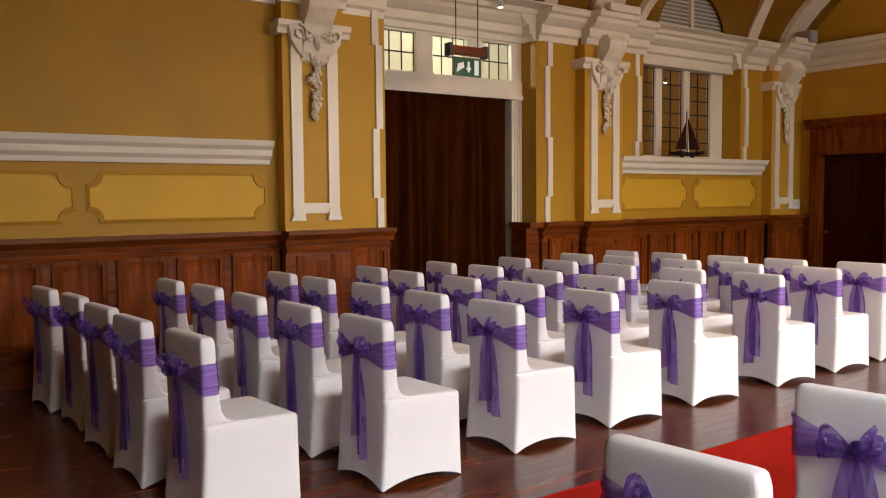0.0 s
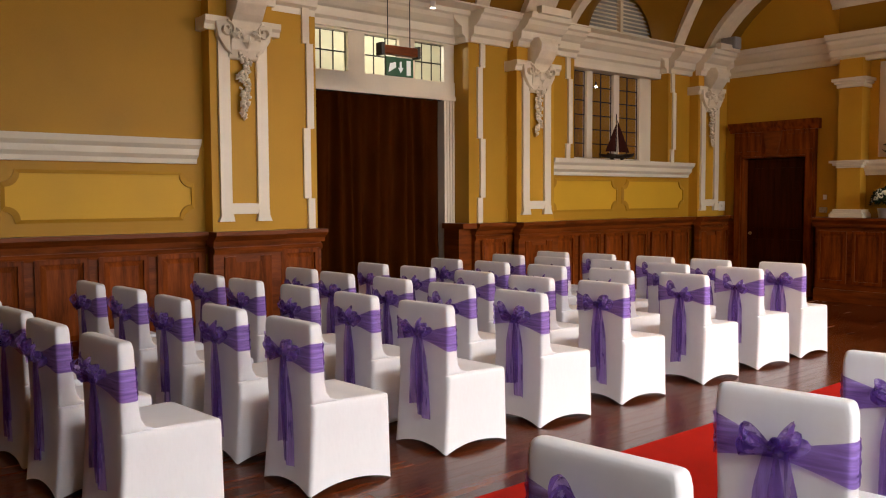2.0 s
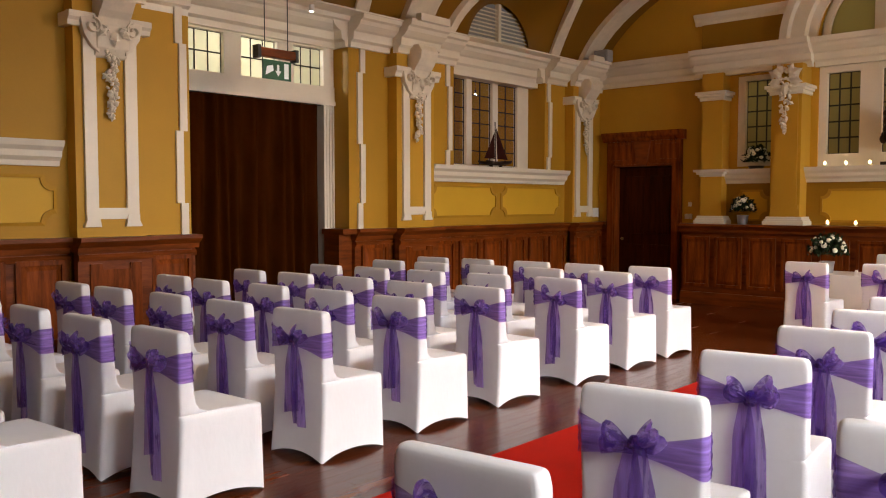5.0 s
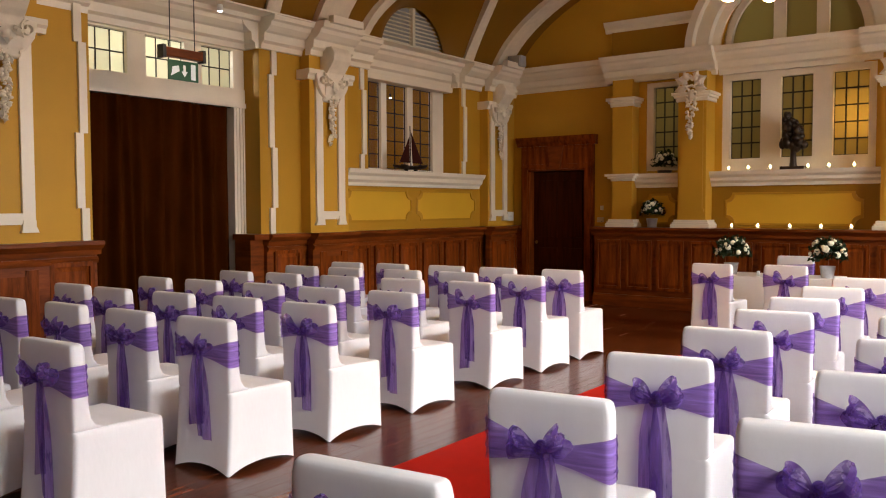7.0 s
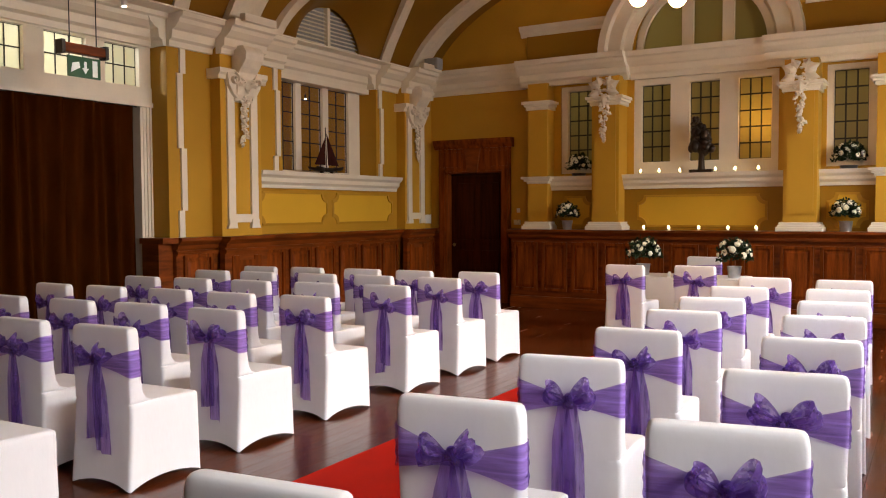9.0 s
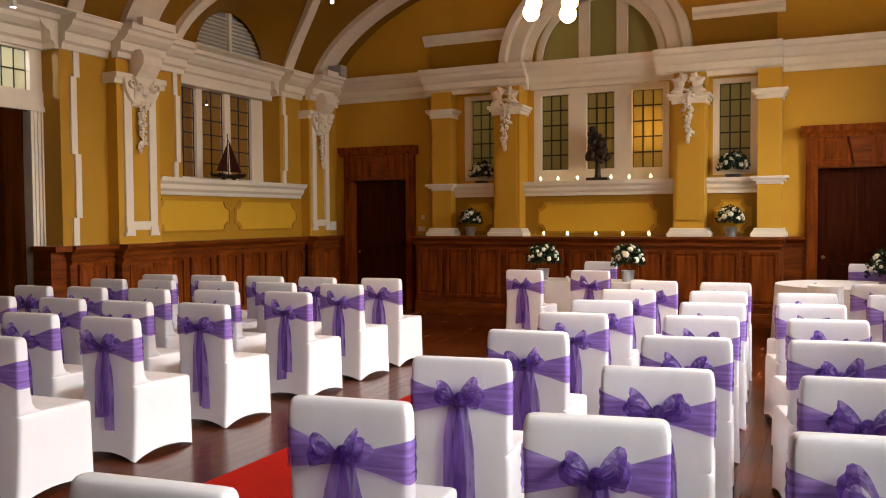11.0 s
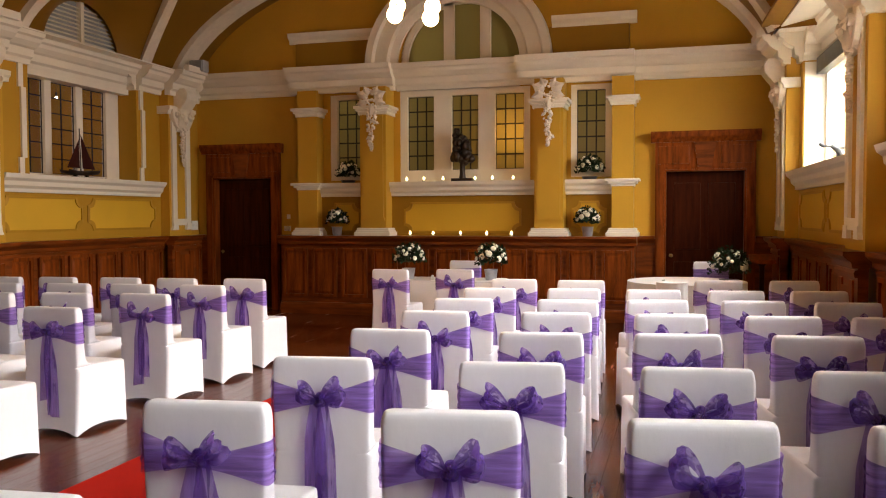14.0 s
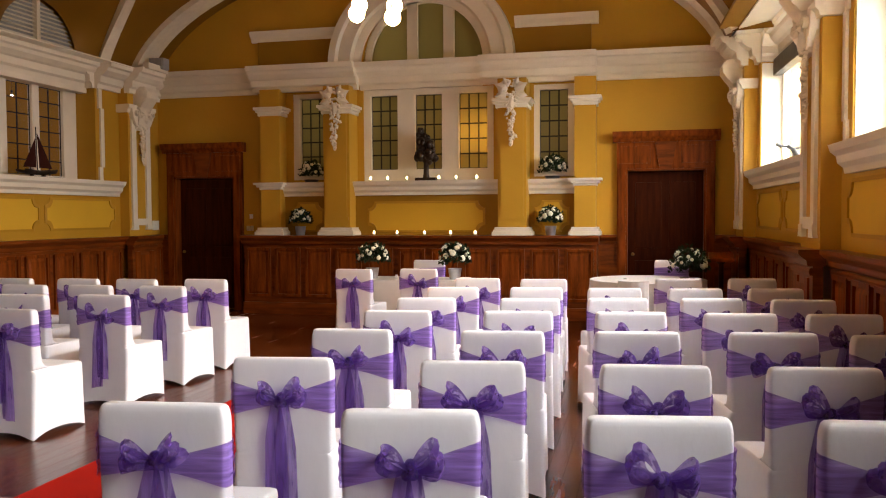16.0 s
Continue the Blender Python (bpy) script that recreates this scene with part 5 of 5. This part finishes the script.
def cover_mesh():
    """Stretch cover: pulled to four points on the floor, arched between, tight over seat and back."""
    bm = bmesh.new()
    w0 = 0.25
    base = densify(rounded_rect(w0, 0.0, 0.54, 0.026, 3), 0.05)
    widen = lambda y: 1 + 0.13 * max(0.0, y) / 0.54    # the seat is wider in front
    n = len(base)
    ring_of = []
    levels = [(0.0, 0), (0.05, 1), (0.12, 2), (0.20, 3), (0.30, 4), (0.40, 5), (0.445, 6)]
    for z, k in levels:
        ring = []
        for x, y in base:
            ex, ey = abs(x) / w0, abs(y - 0.27) / 0.27
            mid = (1 - min(1, ex) ** 2.2) if ey > 0.93 else (1 - min(1, ey) ** 2.2)
            lift = 0.046 * mid ** 0.9
            zz = lift + (z) * (0.445 - lift) / 0.445
            f = 1 - zz / 0.445
            pull = 1 - 0.035 * mid * math.sin(math.pi * min(1, zz / 0.40)) + 0.035 * f * (1 - mid)
            ring.append(bm.verts.new((x * pull * widen(y), 0.27 + (y - 0.27) * pull - 0.03 * (1 - y / 0.54) * max(0.0, f) ** 1.3, zz * ZS * 1.085)))
        ring_of.append(ring)
    # the seat runs up into the back
    for z, yf, r, w in ((0.498, 0.537, 0.035, 0.248), (0.507, 0.52, 0.04, 0.243), (0.512, 0.33, 0.05, 0.234), (0.517, 0.18, 0.045, 0.240), (0.535, 0.130, 0.035, 0.244), (0.57, 0.108, 0.03, 0.247),
                        (0.64, 0.096, 0.028, 0.248), (0.75, 0.088, 0.026, 0.251), (0.88, 0.084, 0.026, 0.253), (0.915, 0.083, 0.026, 0.252), (0.936, 0.080, 0.024, 0.248), (0.950, 0.074, 0.018, 0.244), (0.958, 0.064, 0.018, 0.237), (0.962, 0.048, 0.012, 0.224)):
        lean = -0.012 * max(0, (z - 0.45) / 0.5)
        ring = []
        for x, y in base:
            # the same outline squeezed into the slimmer section
            sx, sy = x / w0, (y - 0.27) / 0.27
            round_ = min(0.019, yf * 0.42) * min(1, max(0, (z - 0.51) / 0.05)) * (1 - math.sqrt(max(0, 1 - min(1, abs(sy)) ** 2.4)))
            yy = lean + yf / 2 + sy * yf / 2 + (0.084 - yf) * 0.5 * (z > 0.9)
            ring.append(bm.verts.new((sx * (w - round_) * widen(yy), yy, z * ZS)))
        ring_of.append(ring)
    for a, b in zip(ring_of, ring_of[1:]):
        for i in range(n):
            j = (i + 1) % n
            bm.faces.new((a[i], a[j], b[j], b[i]))
    bm.faces.new(ring_of[-1])
    return mesh_of(bm, COVER, 50)


def back_y(z):
    return -0.012 * max(0, (z - 0.45) / 0.5)


def band_mesh(rnd):
    """Organza band round the back: wide at the sides, gathered at the knot."""
    bm = bmesh.new()
    out = densify(rounded_rect(0.2565, -0.006, 0.094, 0.03, 4), 0.035)
    n = len(out)
    zc, tilt = 0.800 + rnd.uniform(-0.015, 0.015), rnd.uniform(-0.02, 0.02)
    ph = rnd.uniform(0, 6)
    m = 11

    def f(u, v):
        x, y = out[round(u * n) % n]
        rear = y < 0.02
        g = math.exp(-(x / 0.085) ** 2) if rear else 0
        e = min(1.0, abs(x) / 0.25) if rear else 1.0
        half = 0.020 + 0.064 * e ** 1.15
        z = zc + 0.012 * e + tilt * x / 0.25 + (v - 0.5) * 2 * half
        puff = 0.003 + 0.0022 * math.sin(v * 21 + ph + x * 5) * (1 + 2 * g) + 0.012 * g
        k = 1 + puff / 0.25
        return (x * k, (y - puff if rear else y + (puff if y > 0.08 else 0)) + back_y(z), z)
    grid(bm, f, n, m, True)
    return mesh_of(bm, SASH, 180)


def loop_mesh(rnd, d):
    """One ear of the bow: a ribbon led out from the knot and back, gathered at both ends."""
    bm = bmesh.new()
    length, lean = rnd.uniform(0.095, 0.135), rnd.uniform(0.15, 0.85)
    ph, open_ = rnd.uniform(0, 6), rnd.uniform(0.5, 0.8)
    wide = rnd.uniform(0.11, 0.15)

    def f(u, v):
        bulge = math.sin(math.pi * u) ** 0.75
        a = lean + open_ * (u - 0.5) * 1.5
        rr = length * bulge * (1 + 0.05 * math.sin(9 * u + ph + 4 * v))
        w = (v - 0.5) * (0.022 + wide * bulge)
        crimp = 0.011 * math.sin(13 * v + ph + 7 * u) * bulge
        x = 0.006 + rr * math.cos(a) + 0.25 * w + crimp
        z = 0.800 + rr * math.sin(a) - 0.80 * w * math.cos(a) + crimp
        y = -0.052 - 0.030 * bulge * math.sin(2 * math.pi * u + 0.5) + 0.50 * w - 0.02 * bulge + 0.7 * crimp
        return (d * x, min(y, -0.016), z)
    grid(bm, f, 22, 13)
    return mesh_of(bm, SASH_BOW, 180)


def knot_mesh(rnd):
    bm = bmesh.new()
    for k in range(5):
        ball(bm, (rnd.uniform(-0.016, 0.016), -0.045 + rnd.uniform(-0.01, 0.01), 0.806 + rnd.uniform(-0.022, 0.022)), rnd.uniform(0.015, 0.026), 10, 7)
    return mesh_of(bm, SASH_BOW, 180)


def tail_mesh(rnd, d):
    """A hanging end, pleated at the knot and opening downwards."""
    bm = bmesh.new()
    end = rnd.uniform(0.12, 0.30)
    ph, sway = rnd.uniform(0, 6), d * rnd.uniform(-0.005, 0.03)
    spread_ = rnd.uniform(0.045, 0.062)

    def f(u, v):
        z = 0.804 - (0.804 - end) * v
        wide = 0.022 + 0.62 * spread_ * min(1, v * 3.0)
        x = d * 0.022 + sway * v + (u - 0.5) * 2 * wide
        y = -0.034 - 0.010 * math.sin(u * 8 + ph + v * 2) * (0.35 + v) + back_y(z) * 0.9 - 0.008 * d
        return (x, y, z - 0.02 * u * d * v)
    grid(bm, f, 14, 12)
    return mesh_of(bm, SASH_FALL, 180)


COVER_MESH = cover_mesh()
CHAIR_LABEL = "white stretch-covered chair with a purple organza bow behind"


def make_chair(k):
    rnd = random.Random(30 + k)
    ch = thing("chair", (0, 0, 0), 0, CHAIR_LABEL, "chair", "ceremony chairs")
    c = share("cover", COVER_MESH, ch)
    c["label"] = "white stretch fabric cover"
    b = share("sash", band_mesh(rnd), ch)
    b["label"] = "purple organza sash"
    for d in (-1, 1):
        share("bow_loop", loop_mesh(rnd, d), b)
    share("knot", knot_mesh(rnd), b)
    for d in (-1, 1):
        share("sash_tail", tail_mesh(rnd, d), b)
    return ch


PROTOS = [make_chair(k) for k in range(5)]
used = [False] * 5
rc = random.Random(8)


def put_chair(x, y, rz=0.0, group=""):
    k = rc.randrange(5)
    m = pose(x, y, 0, 0, 0, rz + rc.uniform(-2.5, 2.5))
    if not used[k]:
        used[k] = True
        PROTOS[k].matrix_basis = m
        ob = PROTOS[k]
    else:
        ob = copy_thing(PROTOS[k], m)
    if group:
        ob["group"] = group
    return ob


# back edge of each seat row: distance at the aisle and at the wall
ROWS_W = ((2.96, 2.86), (4.01, 3.89), (5.11, 4.93), (6.10, 5.94), (7.09, 6.91), (8.25, 7.95), (9.27, 8.95), (10.14, 9.75))
COLS_W = (-3.37, -4.16, -4.91, -5.71, -6.42)
SHIFT_W = (0.04, 0.13, 0.06, 0.0, -0.03, -0.03, -0.05, -0.05)
for (ya, yw), sh in zip(ROWS_W, SHIFT_W):
    for i, x in enumerate(COLS_W):
        put_chair(x + sh * (1 - i / 4) + rc.uniform(-0.02, 0.02), ya + (yw - ya) * i / 4 + rc.uniform(-0.03, 0.03), 6 if ya < 3 else 2, "chairs west of the aisle")
EAST = (
    (-0.37, -0.41, -0.39, -0.41, -0.42, -0.45, -0.46, -0.45), (3.38, 4.46, 5.49, 6.55, 7.58, 8.54, 9.60, 10.78),
    (0.53, 0.55, 0.52, 0.46, 0.42, 0.34, 0.29), (4.55, 5.58, 6.64, 7.70, 8.65, 9.71, 10.77),
    (1.40, 1.40, 1.31, 1.26, 1.14, 1.08), (4.63, 5.65, 6.77, 7.80, 8.80, 9.77),
    (2.18, 2.15, 2.09, 2.01, 1.90, 1.82, 1.72), (4.72, 5.74, 6.88, 7.85, 8.92, 9.84, 11.09),
    (2.76, 2.70, 2.61, 2.55, 2.49), (6.90, 7.92, 8.93, 9.96, 11.21))
for xs_, ys_ in zip(EAST[::2], EAST[1::2]):
    for x, y in zip(xs_, ys_):
        put_chair(x, y, 8, "chairs east of the aisle")
for x, y, rz in ((-2.36, 12.07, 0), (-1.53, 12.26, 0), (-1.92, 14.42, 178), (1.76, 14.9, 178)):
    put_chair(x, y, rz, "chairs at the tables")

# ---- aisle carpet ----
bm = bmesh.new()
box(bm, -2.345, -1.335, 1.2, 11.2, 0.0, 0.008)
carpet = tagged(part("carpet_runner", bm, CARPET), "bright red carpet runner down the aisle", "carpet")
for a in (-2.36, -1.335):
    bm = bmesh.new()
    box(bm, a, a + 0.015, 1.2, 11.2, 0.0, 0.010)
    part("edge_binding", bm, CARPET, carpet)

# ---- floorboards: the nearest as boards of their own, the rest joined ----
rf = random.Random(12)
boards, joined = [], bmesh.new()
BW = 0.115
BOARD = {}
for L in (1.5, 2.0, 2.5):
    bm = bmesh.new()
    box(bm, 0.0015, BW - 0.0015, 0.0015, L - 0.0015, -0.012, 0.0)
    BOARD[L] = mesh_of(bm, FLOORWOOD)
x = XL
count = 0
while x < XR + 0.6:
    y = YB - rf.uniform(0, 1.5)
    while y < YF:
        L = rf.choice((1.5, 2.0, 2.5))
        if -3.6 < x < 0.0 and 3.0 < y < 13.5 and count < 300:
            share("board", BOARD[L], floor, (x, y, 0))
            count += 1
        else:
            x1 = min(x + BW, XR + 0.9)
            box(joined, x + 0.0015, x1 - 0.0015, y + 0.0015, min(y + L, YF + 0.5) - 0.0015, -0.012, 0.0)
        y += L
    x += BW
rest = part("boards", joined, FLOORWOOD, floor)
rest["kind"] = "stuff"
